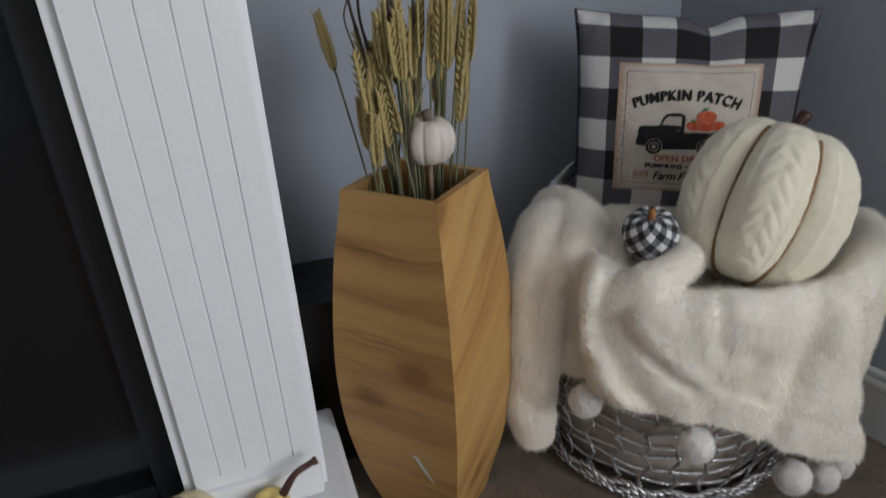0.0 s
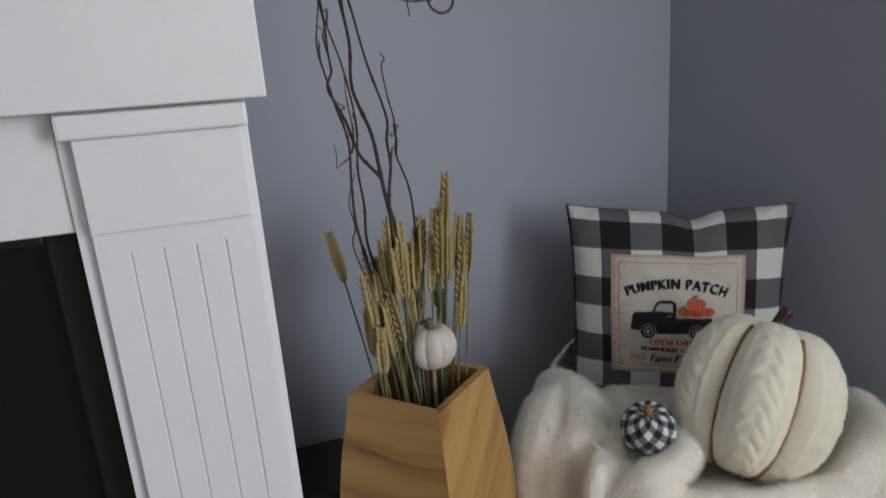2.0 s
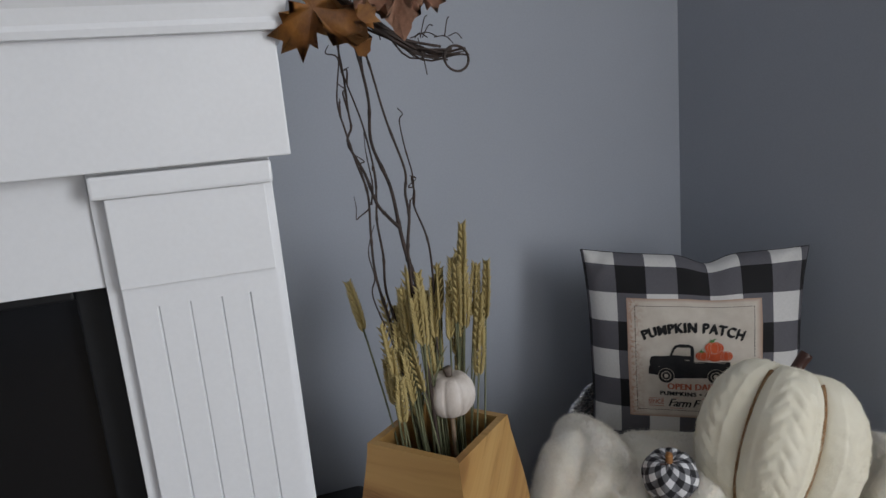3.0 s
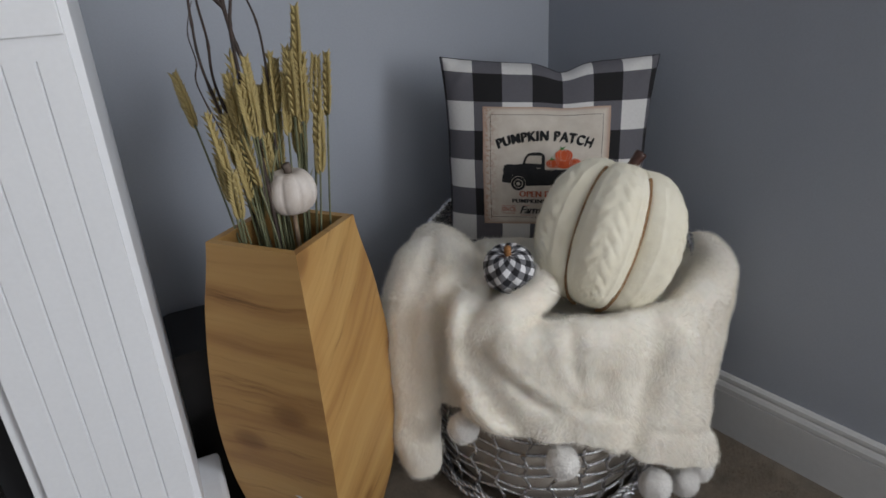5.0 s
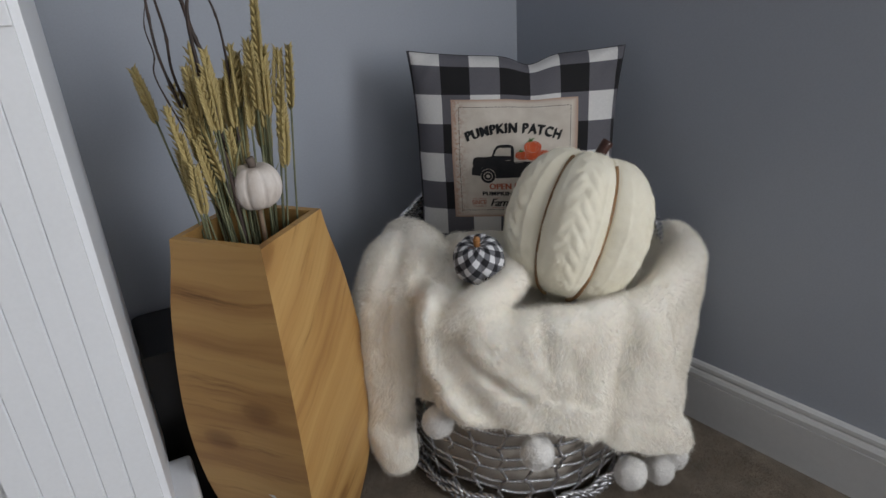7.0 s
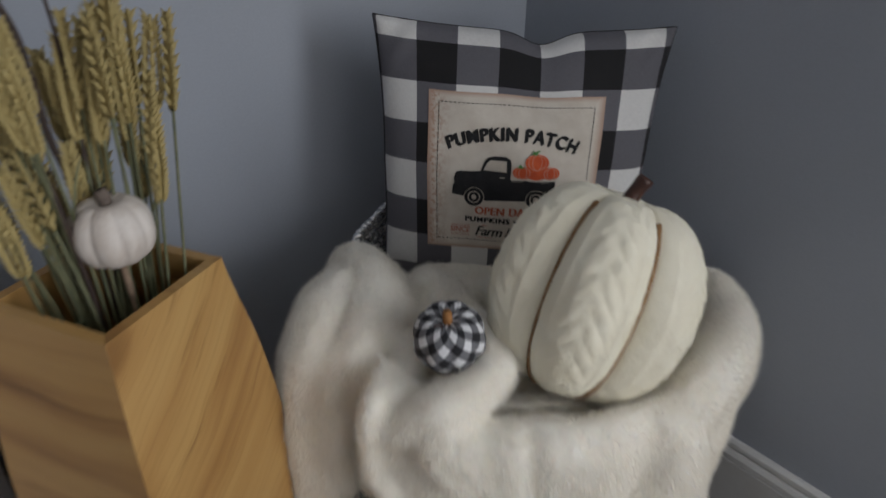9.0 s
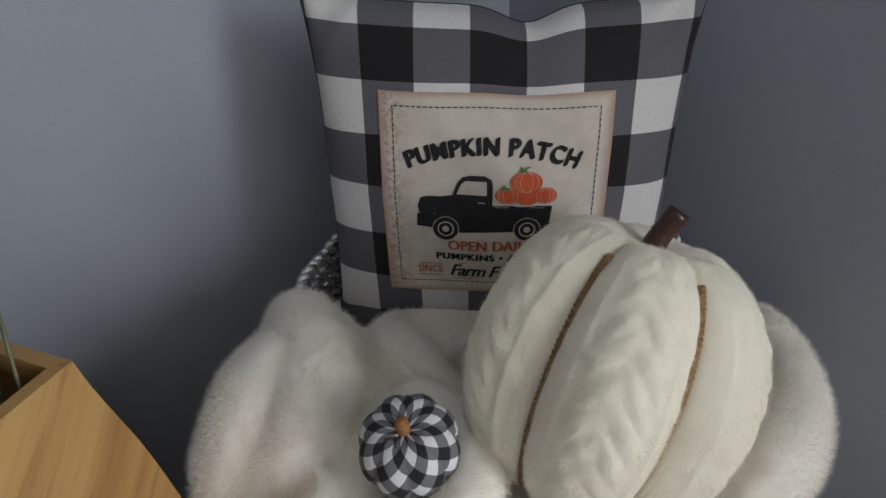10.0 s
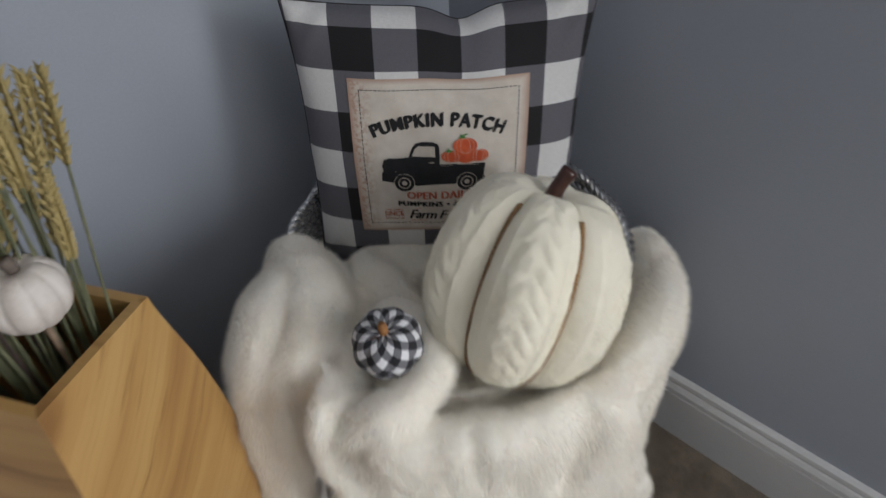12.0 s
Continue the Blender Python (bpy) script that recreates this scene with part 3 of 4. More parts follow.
# ---- curly twigs ----
TWIGS = [((0.478, 0.70), (0.470, 0.865), (0.456, 0.949), (0.430, 1.077), (0.420, 1.197), (0.414, 1.275)), ((0.466, 0.70), (0.452, 0.90), (0.462, 0.972), (0.463, 1.038), (0.428, 1.183), (0.410, 1.265)),
         ((0.456, 0.949), (0.425, 0.991), (0.394, 1.080), (0.402, 1.124), (0.386, 1.262)), ((0.448, 0.70), (0.425, 0.857), (0.422, 0.963), (0.428, 1.037), (0.398, 1.180), (0.386, 1.26)),
         ((0.440, 0.70), (0.412, 0.88), (0.413, 1.006), (0.391, 1.103), (0.387, 1.147), (0.398, 1.24)), ((0.492, 0.72), (0.498, 0.890), (0.482, 0.979), (0.482, 1.031), (0.474, 1.105), (0.478, 1.124)),
         ((0.436, 0.70), (0.401, 0.856), (0.402, 0.918), (0.415, 0.962)), ((0.413, 0.985), (0.402, 0.976), (0.393, 0.971), (0.395, 1.003)), ((0.416, 0.99), (0.420, 1.042), (0.417, 1.094))]
for i, row in enumerate(TWIGS):
    row = [(x + 0.006, z + 0.015) for x, z in row]
    r = random.Random(30 + i)
    y0 = 0.975 + r.uniform(-0.03, 0.05)
    if row[0][1] > 0.9:
        y0 = 0.992      # a side branch, held by the stems it grows among
    pts = [] if row[0][1] > 0.9 else [Vector((0.487 + (row[0][0] - 0.487) * 0.5, y0, 0.46))]
    for k, (x, z) in enumerate(row):
        pts.append(Vector((x, y0 + k * r.uniform(0.0, 0.008), z)))
        if k < len(row) - 1:
            nx2, nz2 = row[k + 1]
            pts.append(Vector(((x + nx2) / 2 + r.uniform(-0.0045, 0.0045), y0 + k * 0.004 + r.uniform(-0.006, 0.006), (z + nz2) / 2)))
    foot = pts[0].copy()
    tw = empty("twig", foot, "dark brown curly branch rising from the wooden vase", "branch", "curly branches in the vase")
    line = [p - foot for p in spline(pts, 7)]
    thick = (0.0040, 0.0030, 0.0028, 0.0024, 0.0024, 0.0020, 0.0015, 0.0013, 0.0014)[i]
    v, f = tube(line, [thick * (1 - 0.65 * k / len(line)) * (1.35 if k % 9 == 0 else 1.0) for k in range(len(line))], 6)
    mesh_ob("stem", v, f, TWIG, tw)
    for j in range(2 if i < 6 else 0):
        k = int(len(line) * r.uniform(0.45, 0.85))
        q = line[k]
        d = Vector((r.uniform(-0.55, 0.35), r.uniform(-0.4, 0.4), r.uniform(0.8, 1.4))).normalized()
        le = r.uniform(0.02, 0.05)
        shoot = spline([q, q + d * le * 0.4 + Vector((0, 0, 0.01)), q + d * le * 0.75 + Vector((r.uniform(-0.012, 0.012), 0, 0)), q + d * le], 5)
        v, f = tube(shoot, [0.0016 * (1 - 0.6 * a / len(shoot)) for a in range(len(shoot))], 5)
        mesh_ob("shoot", v, f, TWIG, tw)

# ---- pumpkins ----


def pumpkin_mesh(radius, height, lobes, groove, seg, rows, dimple=0.28, relief=None):
    """Ribbed pumpkin round the z axis, centred; returns vertices, faces, uvs."""
    verts, faces, uvs = [], [], []
    for i in range(rows + 1):
        v = i / rows
        th = math.pi * v
        for j in range(seg + 1):
            ph = 2 * math.pi * j / seg
            rib = abs(math.sin(lobes * ph / 2)) ** 0.55
            g = 1 - groove * (1 - rib) * math.sin(th) ** 0.2
            r = radius * math.sin(th) ** 0.72 * g
            z = height * math.cos(th)
            z -= height * dimple * math.exp(-(r / (radius * 0.32)) ** 2) * math.cos(th) / max(abs(math.cos(th)), 1e-6)
            if relief:
                e = relief(ph, v)
                r += e * math.sin(th)
                z += e * math.cos(th) * 0.5
            verts.append((r * math.cos(ph), r * math.sin(ph), z))
            uvs.append((j / seg, v))
    row = seg + 1
    for i in range(rows):
        for j in range(seg):
            a = i * row + j
            faces.append((a, a + row, a + row + 1, a + 1))
    return verts, faces, uvs


# white wooden pumpkin on a stick
pick = empty("pumpkin_pick", (0.506, 0.964, 0.704), "small whitewashed pumpkin on a wooden stick in the vase", "decoration")
v, f, u = pumpkin_mesh(0.0395, 0.0345, 9, 0.10, 90, 32, 0.2)
mesh_ob("pumpkin", v, f, WASHED, pick)
v, f = tube(spline([(0, 0, 0.022), (0.001, 0, 0.034), (-0.002, 0.001, 0.043)], 4), [0.0075, 0.0066, 0.006, 0.006, 0.0062, 0.0066, 0.0068, 0.007, 0.0066], 9)
mesh_ob("stem", v, f, GREYSTEM, pick)
v, f = tube([(0, 0, -0.02), (0.002, 0.003, -0.12), (0.003, 0.006, -0.23)], 0.0036, 8)
mesh_ob("stick", v, f, STICK, pick)

# ---- basket ----
BC = Vector((0.990, 1.0, 0))
basket = empty("rope_basket", BC, "round open-weave basket of twisted silver rope with a brown-grey lining", "basket")


def basket_r(z):
    u = min(max(z / 0.50, 0), 1)
    return 0.217 + 0.062 * math.sin(math.pi * (0.08 + 0.62 * u)) - 0.012


def twisted(name, line, radius, pitch, parent, closed=False):
    """Two strands wound round one another along a line."""
    verts, faces = [], []
    n = len(line)
    for strand in (0, 1):
        path, run = [], 0.0
        for i in range(n):
            a, b = line[(i - 1) % n if closed else max(i - 1, 0)], line[(i + 1) % n if closed else min(i + 1, n - 1)]
            d = (b - a).normalized()
            s = d.orthogonal().normalized() if abs(d.z) > 0.9 else d.cross(Vector((0, 0, 1))).normalized()
            t2 = d.cross(s)
            if i:
                run += (line[i] - line[i - 1]).length
            ang = 2 * math.pi * run / pitch + math.pi * strand
            path.append(line[i] + radius * 0.62 * (math.cos(ang) * s + math.sin(ang) * t2))
        tube(path, radius * 0.66, 5, verts, faces)
    return mesh_ob(name, verts, faces, ROPE, parent)


liner_v, liner_f = [], []
for i in range(15):
    z = 0.008 + 0.415 * i / 14
    for j in range(64):
        a = 2 * math.pi * j / 64
        r = basket_r(z) - 0.012 - 0.02 * max(0.0, 1 - z / 0.05)
        liner_v.append((r * math.cos(a), r * math.sin(a), z))
for i in range(14):
    for j in range(64):
        a, b2 = i * 64 + j, i * 64 + (j + 1) % 64
        liner_f.append((a, b2, b2 + 64, a + 64))
liner_f.append(tuple(range(64))[::-1])
lin = mesh_ob("lining", liner_v, liner_f, LINER, basket, "brown-grey cloth lining")
so = lin.modifiers.new("thick", "SOLIDIFY")
so.thickness, so.offset = 0.004, -1
for i, z in enumerate((0.056, 0.088, 0.120, 0.152, 0.184, 0.216, 0.248, 0.29, 0.34, 0.40)):
    r = random.Random(60 + i)
    ph = r.uniform(0, 6)
    pts = [Vector((basket_r(z) * math.cos(a), basket_r(z) * math.sin(a), z + 0.004 * math.sin(5 * a + ph) + 0.003 * math.sin(11 * a + 2 * ph))) for a in [2 * math.pi * k / 300 for k in range(301)]]
    twisted("hoop_rope", pts, 0.0034, 0.017, basket)
for i in range(30):
    a0 = 2 * math.pi * i / 30
    pts = []
    for k in range(84):
        z = 0.03 + 0.39 * k / 83
        # each cell's upright is tied a little beside the one below
        cell = (z - 0.056) / 0.032
        lean = 0.048 * (abs((cell + i) % 2 - 1) - 0.5) + 0.020 * math.sin(2.3 * i + 1.9 * math.floor(cell))
        a = a0 + lean + 0.16 * z
        r = basket_r(z) + 0.0045 + 0.0015 * math.cos(2 * math.pi * cell)
        pts.append(Vector((r * math.cos(a), r * math.sin(a), z)))
    twisted("upright_rope", pts, 0.0031, 0.017, basket)
for z, dr, rad in ((0.008, 0.004, 0.0068), (0.012, 0.016, 0.0066), (0.024, 0.019, 0.0066), (0.035, 0.013, 0.0058)):
    pts = []
    for k in range(261):
        a = 2 * math.pi * k / 260
        r = basket_r(z) + dr + 0.0025 * math.sin(19 * a + z * 200)
        pts.append(Vector((r * math.cos(a), r * math.sin(a), z + 0.0032 * math.sin(19 * a + 90 * z) * (1 if z > 0.02 else 0.2))))
    twisted("braided_base", pts, rad, 0.030, basket)


def rim_z(a):
    """The rim's height: it rises towards the corner of the room."""
    d = (a - radians(64.5) + math.pi) % (2 * math.pi) - math.pi
    return 0.432 + 0.100 * max(0.0, math.cos(0.8 * d)) ** 0.5


for k, drop in enumerate((0.0, 0.011, 0.022, 0.033, 0.044, 0.056, 0.068, 0.082)):
    pts = []
    for i in range(261):
        a = 2 * math.pi * i / 260
        r = 0.260 + 0.025 * math.cos(a + radians(12)) + (0.003 if k % 2 else 0)
        pts.append(Vector((r * math.cos(a), r * math.sin(a), rim_z(a) - drop + 0.0025 * math.sin(17 * a + k))))
    twisted("braided_rim", pts, 0.0078, 0.028, basket)

# ---- fleece throw ----
throw = empty("throw_blanket", (1.0, 1.0, 0), "thick cream fleece throw with pompoms, draped over the basket", "blanket")
TC = Vector((1.0, 1.0, 0))
FD, RD = Vector((-0.431, -0.902, 0)), Vector((0.902, -0.431, 0))


def polar(phi, r, z):
    a = radians(phi)
    return FD * (r * math.cos(a)) + RD * (r * math.sin(a)) + Vector((0, 0, z))


HEM = [(-80, 0.27), (-44, 0.262), (-36, 0.268), (-24, 0.270), (-3, 0.262), (8, 0.250), (13, 0.228), (25, 0.182), (40, 0.142), (50, 0.118), (56, 0.116), (60, 0.145), (68, 0.155), (78, 0.20), (88, 0.29), (112, 0.40)]
RIM = [(-66, 0.505), (-30, 0.505), (-20, 0.496), (-8, 0.489), (6, 0.489), (18, 0.490), (30, 0.492), (46, 0.497), (64, 0.503), (80, 0.507), (94, 0.498), (112, 0.47)]
HANG = [(-66, 0.296), (-42, 0.302), (-34, 0.326), (-20, 0.332), (0, 0.335), (22, 0.335), (40, 0.339), (58, 0.344), (76, 0.341), (96, 0.330), (112, 0.318)]
INSIDE = [(-66, 0.240), (-12, 0.258), (8, 0.266), (30, 0.268), (50, 0.262), (70, 0.264), (112, 0.250)]


def table_at(rows, x):
    if x <= rows[0][0]:
        return rows[0][1]
    for (a, p), (b2, q) in zip(rows, rows[1:]):
        if x <= b2:
            u = (x - a) / (b2 - a)
            u = u * u * (3 - 2 * u)
            return p + (q - p) * u
    return rows[-1][1]


# folds of the hanging cloth: height and angle along each, its width in degrees, how far it stands out, the heights between which it shows
FOLDS = (
    (((0.28, -24), (0.34, -31), (0.39, -35), (0.43, -37), (0.49, -35)), 3.8, 0.022, 0.295, 0.53),
    (((0.26, -39), (0.36, -43), (0.51, -42)), 3.0, -0.012, 0.24, 0.53),
    (((0.33, -7), (0.37, -16), (0.40, -22), (0.44, -27), (0.49, -29)), 2.8, -0.013, 0.345, 0.48),
    (((0.33, -2), (0.37, -10), (0.40, -16), (0.44, -21), (0.49, -23)), 4.2, 0.008, 0.345, 0.47),
    (((0.25, -12), (0.34, -22)), 3.5, -0.007, 0.22, 0.335),
    (((0.23, -3), (0.34, -1)), 4.0, -0.006, 0.22, 0.35),
    (((0.38, 0), (0.48, -3)), 2.2, -0.011, 0.405, 0.47),
    (((0.32, 9), (0.42, 6)), 3.0, -0.005, 0.33, 0.40),
    (((0.15, 17), (0.31, 20), (0.47, 23)), 3.8, -0.016, 0.17, 0.45),
    (((0.15, 9), (0.31, 11), (0.47, 12)), 5.0, 0.004, 0.20, 0.43),
    (((0.12, 42), (0.23, 36), (0.36, 30), (0.48, 28)), 6.0, 0.009, 0.07, 0.46),
)
# the free edge of the corner that hangs in front of the rest
FLAP = ((0.09, 55), (0.13, 54), (0.23, 47), (0.36, 38), (0.49, 33))


def within(z, low, high, soft=0.03):
    return min(1, max(0, (z - low + soft) / soft)) * min(1, max(0, (high + soft - z) / soft))


def drape_r(phi, z):
    """How far the cloth hangs from the basket's axis, with its folds."""
    r = table_at(HANG, phi) - 0.055 * max(0, 0.44 - z) * min(1, max(0, (44 - phi) / 24))
    r -= 0.10 * max(0, 0.30 - z) * min(1, max(0, (phi - 60) / 12))
    for at, wide, high, low_z, top_z in FOLDS:
        r += high * within(z, low_z, top_z) * math.exp(-((phi - table_at(at, z)) / wide) ** 2)
    edge = table_at(FLAP, z)
    d = phi - edge
    deep = within(z, 0.0, 0.40, 0.08)
    r += 0.010 * deep * math.exp(-(d / 9.0) ** 2) if d < 0 else 0.010 * deep * math.exp(-(d / 1.6) ** 2)
    r -= 0.017 * deep * min(1, max(0, (d + 0.5) / 3.0)) * math.exp(-(max(0, d - 3) / 22.0) ** 2)
    r += 0.016 * math.exp(-((phi - 50) / 9) ** 2) * min(1, max(0, (0.22 - z) / 0.12))
    # stitched hem band
    h = z - table_at(HEM, phi)
    r += 0.0025 * (1 if h < 0.074 else 0) - 0.0045 * math.exp(-((h - 0.077) / 0.006) ** 2)
    return r


def drape():
    """The cloth as a thick closed sheet, from the hollow inside the rim, over it and down to the hem."""
    bm = bmesh.new()
    phis = [-66 + 1.2 * i for i in range(134)]
    rings = []
    for phi in phis:
        hem, rim, inn = table_at(HEM, phi), table_at(RIM, phi), table_at(INSIDE, phi)
        rim += 0.004 * math.sin(radians(phi * 7.3 + 20)) + 0.0025 * math.sin(radians(phi * 17 + 70))
        # gathers on the inner side
        pleat = 0.010 * abs(math.sin(radians(phi * 9.5 + 8 * math.sin(radians(phi * 5))))) ** 0.6 - 0.006
        top = drape_r(phi, rim - 0.045)
        prof = [(0.12, 0.424), (0.175, 0.428), (inn - 0.030 + pleat, 0.434), (inn - 0.006 + pleat, 0.446), (inn + 0.006 + 0.7 * pleat, rim - 0.030), (inn + 0.018, rim - 0.009), (inn + 0.034, rim), (top - 0.026, rim - 0.001), (top - 0.009, rim - 0.012), (top - 0.001, rim - 0.028)]
        bend = len(prof)
        for k in range(44):
            z = (rim - 0.045) + (hem - (rim - 0.045)) * k / 43
            prof.append((drape_r(phi, z), z))
        inner = []
        for i, (r, z) in enumerate(prof):
            if i < 4:
                inner.append((r + 0.004, z - 0.016))
            elif i < bend:
                inner.append((0.5 * (inn + 0.026 + top) + (r - 0.5 * (inn + top)) * 0.45 - 0.010, z - 0.018))
            else:
                inner.append((r - 0.014, z + 0.004))
        loop = prof + inner[::-1]
        rings.append([bm.verts.new(polar(phi, r, z)) for r, z in loop])
    n = len(rings[0])
    for a, b2 in zip(rings, rings[1:]):
        for i in range(n):
            bm.faces.new((a[i], b2[i], b2[(i + 1) % n], a[(i + 1) % n]))
    bm.faces.new(rings[0][::-1])
    bm.faces.new(rings[-1])
    return bm


def add_tube(bm, points, radii, flat=1.0, sides=14):
    line = spline([Vector(p) - TC for p in points], 6)
    m = len(points) - 1
    rad = []
    for i in range(len(line)):
        s = i / 6
        k = min(int(s), m - 1)
        rad.append(radii[k] + (radii[k + 1] - radii[k]) * (s - k))
    v, f = tube(line, rad, sides)
    vs = [bm.verts.new(p) for p in v]
    for q in f:
        bm.faces.new([vs[i] for i in q])
    for p, r in ((line[0], rad[0]), (line[-1], rad[-1])):
        bmesh.ops.create_icosphere(bm, subdivisions=2, radius=r, matrix=Matrix.Translation(p))


def blob(bm, place, size):
    bmesh.ops.create_icosphere(bm, subdivisions=3, radius=1, matrix=Matrix.Translation(Vector(place) - TC) @ Matrix.Diagonal((*size, 1)))


tb = drape()
# floor of cloth inside the basket
bowl = []
for r, z in ((0.235, 0.452), (0.20, 0.438), (0.12, 0.433), (0.02, 0.431), (0.02, 0.400), (0.12, 0.400), (0.20, 0.404), (0.225, 0.425)):
    bowl.append([tb.verts.new((r * math.cos(a), r * math.sin(a), z + 0.004 * math.sin(5 * a + 20 * r))) for a in [2 * math.pi * k / 48 for k in range(48)]])
for a, b2 in zip(bowl, bowl[1:] + bowl[:1]):
    for k in range(48):
        tb.faces.new((a[k], a[(k + 1) % 48], b2[(k + 1) % 48], b2[k]))
# hanging tail: a flattened fold that comes over the rim from the mound behind it
add_tube(tb, [(0.800, 1.070, 0.478), (0.742, 1.020, 0.480), (0.700, 0.985, 0.445), (0.683, 0.972, 0.36), (0.678, 0.970, 0.26), (0.677, 0.968, 0.17), (0.684, 0.962, 0.112)], [0.058, 0.064, 0.056, 0.050, 0.048, 0.048, 0.040])
add_tube(tb, [(0.730, 0.950, 0.470), (0.702, 0.942, 0.42), (0.690, 0.945, 0.34), (0.685, 0.946, 0.24), (0.684, 0.948, 0.15)], [0.040, 0.036, 0.034, 0.034, 0.032])
add_tube(tb, [(0.800, 1.120, 0.482), (0.792, 1.040, 0.496), (0.770, 0.965, 0.494), (0.742, 0.935, 0.476)], [0.046, 0.054, 0.050, 0.040])
add_tube(tb, [(0.835, 1.085, 0.452), (0.835, 1.01, 0.458), (0.815, 0.94, 0.468)], [0.038, 0.040, 0.036])
# the strip of cloth between the tail and the rolled edge
add_tube(tb, [(0.800, 0.905, 0.486), (0.772, 0.878, 0.468), (0.758, 0.868, 0.42), (0.752, 0.872, 0.34)], [0.030, 0.030, 0.026, 0.022])
# rolled edge round the little pumpkin, running down the front
add_tube(tb, [(0.862, 0.930, 0.503), (0.876, 0.872, 0.510), (0.860, 0.818, 0.508), (0.820, 0.794, 0.504), (0.778, 0.796, 0.494), (0.752, 0.818, 0.464), (0.744, 0.838, 0.42)], [0.024, 0.026, 0.027, 0.026, 0.027, 0.026, 0.020])
# hump between the mound and the large pumpkin
add_tube(tb, [(0.892, 1.068, 0.458), (0.886, 1.02, 0.472), (0.886, 0.96, 0.478), (0.884, 0.91, 0.484)], [0.032, 0.036, 0.035, 0.030])
# cloth gathered under the pillow
add_tube(tb, [(0.86, 1.065, 0.450), (0.93, 1.03, 0.448), (1.0, 1.0, 0.440)], [0.034, 0.034, 0.034])
add_tube(tb, [(0.92, 1.08, 0.440), (1.0, 1.05, 0.44), (1.08, 1.01, 0.44), (1.17, 0.97, 0.45)], [0.045, 0.05, 0.05, 0.04])
tb_me = part("cloth", tb, FUR, throw, "", True)
rm = tb_me.modifiers.new("melt", "REMESH")
rm.mode, rm.voxel_size, rm.use_smooth_shade = "VOXEL", 0.005, True
sm = tb_me.modifiers.new("soften", "SMOOTH")
sm.factor, sm.iterations = 0.5, 4
tex = bpy.data.textures.new("nap", "CLOUDS")
tex.noise_scale, tex.noise_depth = 0.05, 2
dp = tb_me.modifiers.new("nap", "DISPLACE")
dp.texture, dp.strength, dp.mid_level = tex, 0.011, 0.5
tex2 = bpy.data.textures.new("nap_small", "CLOUDS")
tex2.noise_scale, tex2.noise_depth = 0.018, 3
dp2 = tb_me.modifiers.new("nap_small", "DISPLACE")
dp2.texture, dp2.strength, dp2.mid_level = tex2, 0.0026, 0.5


def pile(source, parent, count, length, width, mat, seed, keep=None):
    """Short tapering fibres standing on the surface of a mesh object, leaning with a slow wind of noise."""
    bpy.context.view_layer.update()
    dg = bpy.context.evaluated_depsgraph_get()
    me = bpy.data.meshes.new_from_object(source.evaluated_get(dg))
    me.calc_loop_triangles()
    co = np.empty(len(me.vertices) * 3)
    me.vertices.foreach_get("co", co)
    co = co.reshape(-1, 3)
    tri = np.empty(len(me.loop_triangles) * 3, dtype=np.int64)
    me.loop_triangles.foreach_get("vertices", tri)
    tri = tri.reshape(-1, 3)
    bpy.data.meshes.remove(me)
    a, b2, c = co[tri[:, 0]], co[tri[:, 1]], co[tri[:, 2]]
    nrm = np.cross(b2 - a, c - a)
    area = np.linalg.norm(nrm, axis=1) + 1e-12
    nrm /= area[:, None]
    weight = area.copy()
    if keep is not None:
        weight *= keep((a + b2 + c) / 3, nrm)
    g = np.random.default_rng(seed)
    pick_f = g.choice(len(tri), size=count, p=weight / weight.sum())
    u, w = g.random(count), g.random(count)
    flip = u + w > 1
    u[flip], w[flip] = 1 - u[flip], 1 - w[flip]
    p = a[pick_f] + u[:, None] * (b2 - a)[pick_f] + w[:, None] * (c - a)[pick_f]
    n = nrm[pick_f]
    q = p * 38.0
    lean = np.stack([np.sin(q[:, 1] + 2.1 * np.sin(q[:, 2] * 0.7)), np.sin(q[:, 2] * 1.1 + 1.7 * np.sin(q[:, 0] * 0.8)), np.sin(q[:, 0] * 0.9 + q[:, 1]) - 0.7], axis=1)
    d = n + 0.42 * lean + g.normal(0, 0.32, (count, 3))
    d /= np.linalg.norm(d, axis=1)[:, None]
    side = np.cross(d, g.normal(0, 1, (count, 3)))
    side /= np.linalg.norm(side, axis=1)[:, None] + 1e-9
    le = length * g.uniform(0.55, 1.15, count)[:, None]
    base = p - 0.001 * n
    tip = base + d * le + np.array([0, 0, -0.12]) * le
    verts = np.concatenate([base - side * width, base + side * width, tip]).reshape(3, count, 3).transpose(1, 0, 2).reshape(-1, 3)
    me = bpy.data.meshes.new("nap")
    me.vertices.add(count * 3)
    me.vertices.foreach_set("co", verts.ravel())
    me.loops.add(count * 3)
    me.loops.foreach_set("vertex_index", np.arange(count * 3, dtype=np.int32))
    me.polygons.add(count)
    me.polygons.foreach_set("loop_start", np.arange(0, count * 3, 3, dtype=np.int32))
    me.materials.append(mat)
    me.update(calc_edges=True)
    ob = new("nap", me)
    ob.parent = parent
    return tagged(ob, kind="stuff")


def seen_side(c, n):
    """Fibres where the cloth shows: its outside and top, not the part within the basket's wall."""
    r = np.hypot(c[:, 0], c[:, 1])
    out = (c[:, 0] * n[:, 0] + c[:, 1] * n[:, 1]) / (r + 1e-6)
    return np.where((out > -0.2) | (n[:, 2] > 0.1), 1.0, 0.02) * np.where(n[:, 2] < -0.6, 0.15, 1.0)


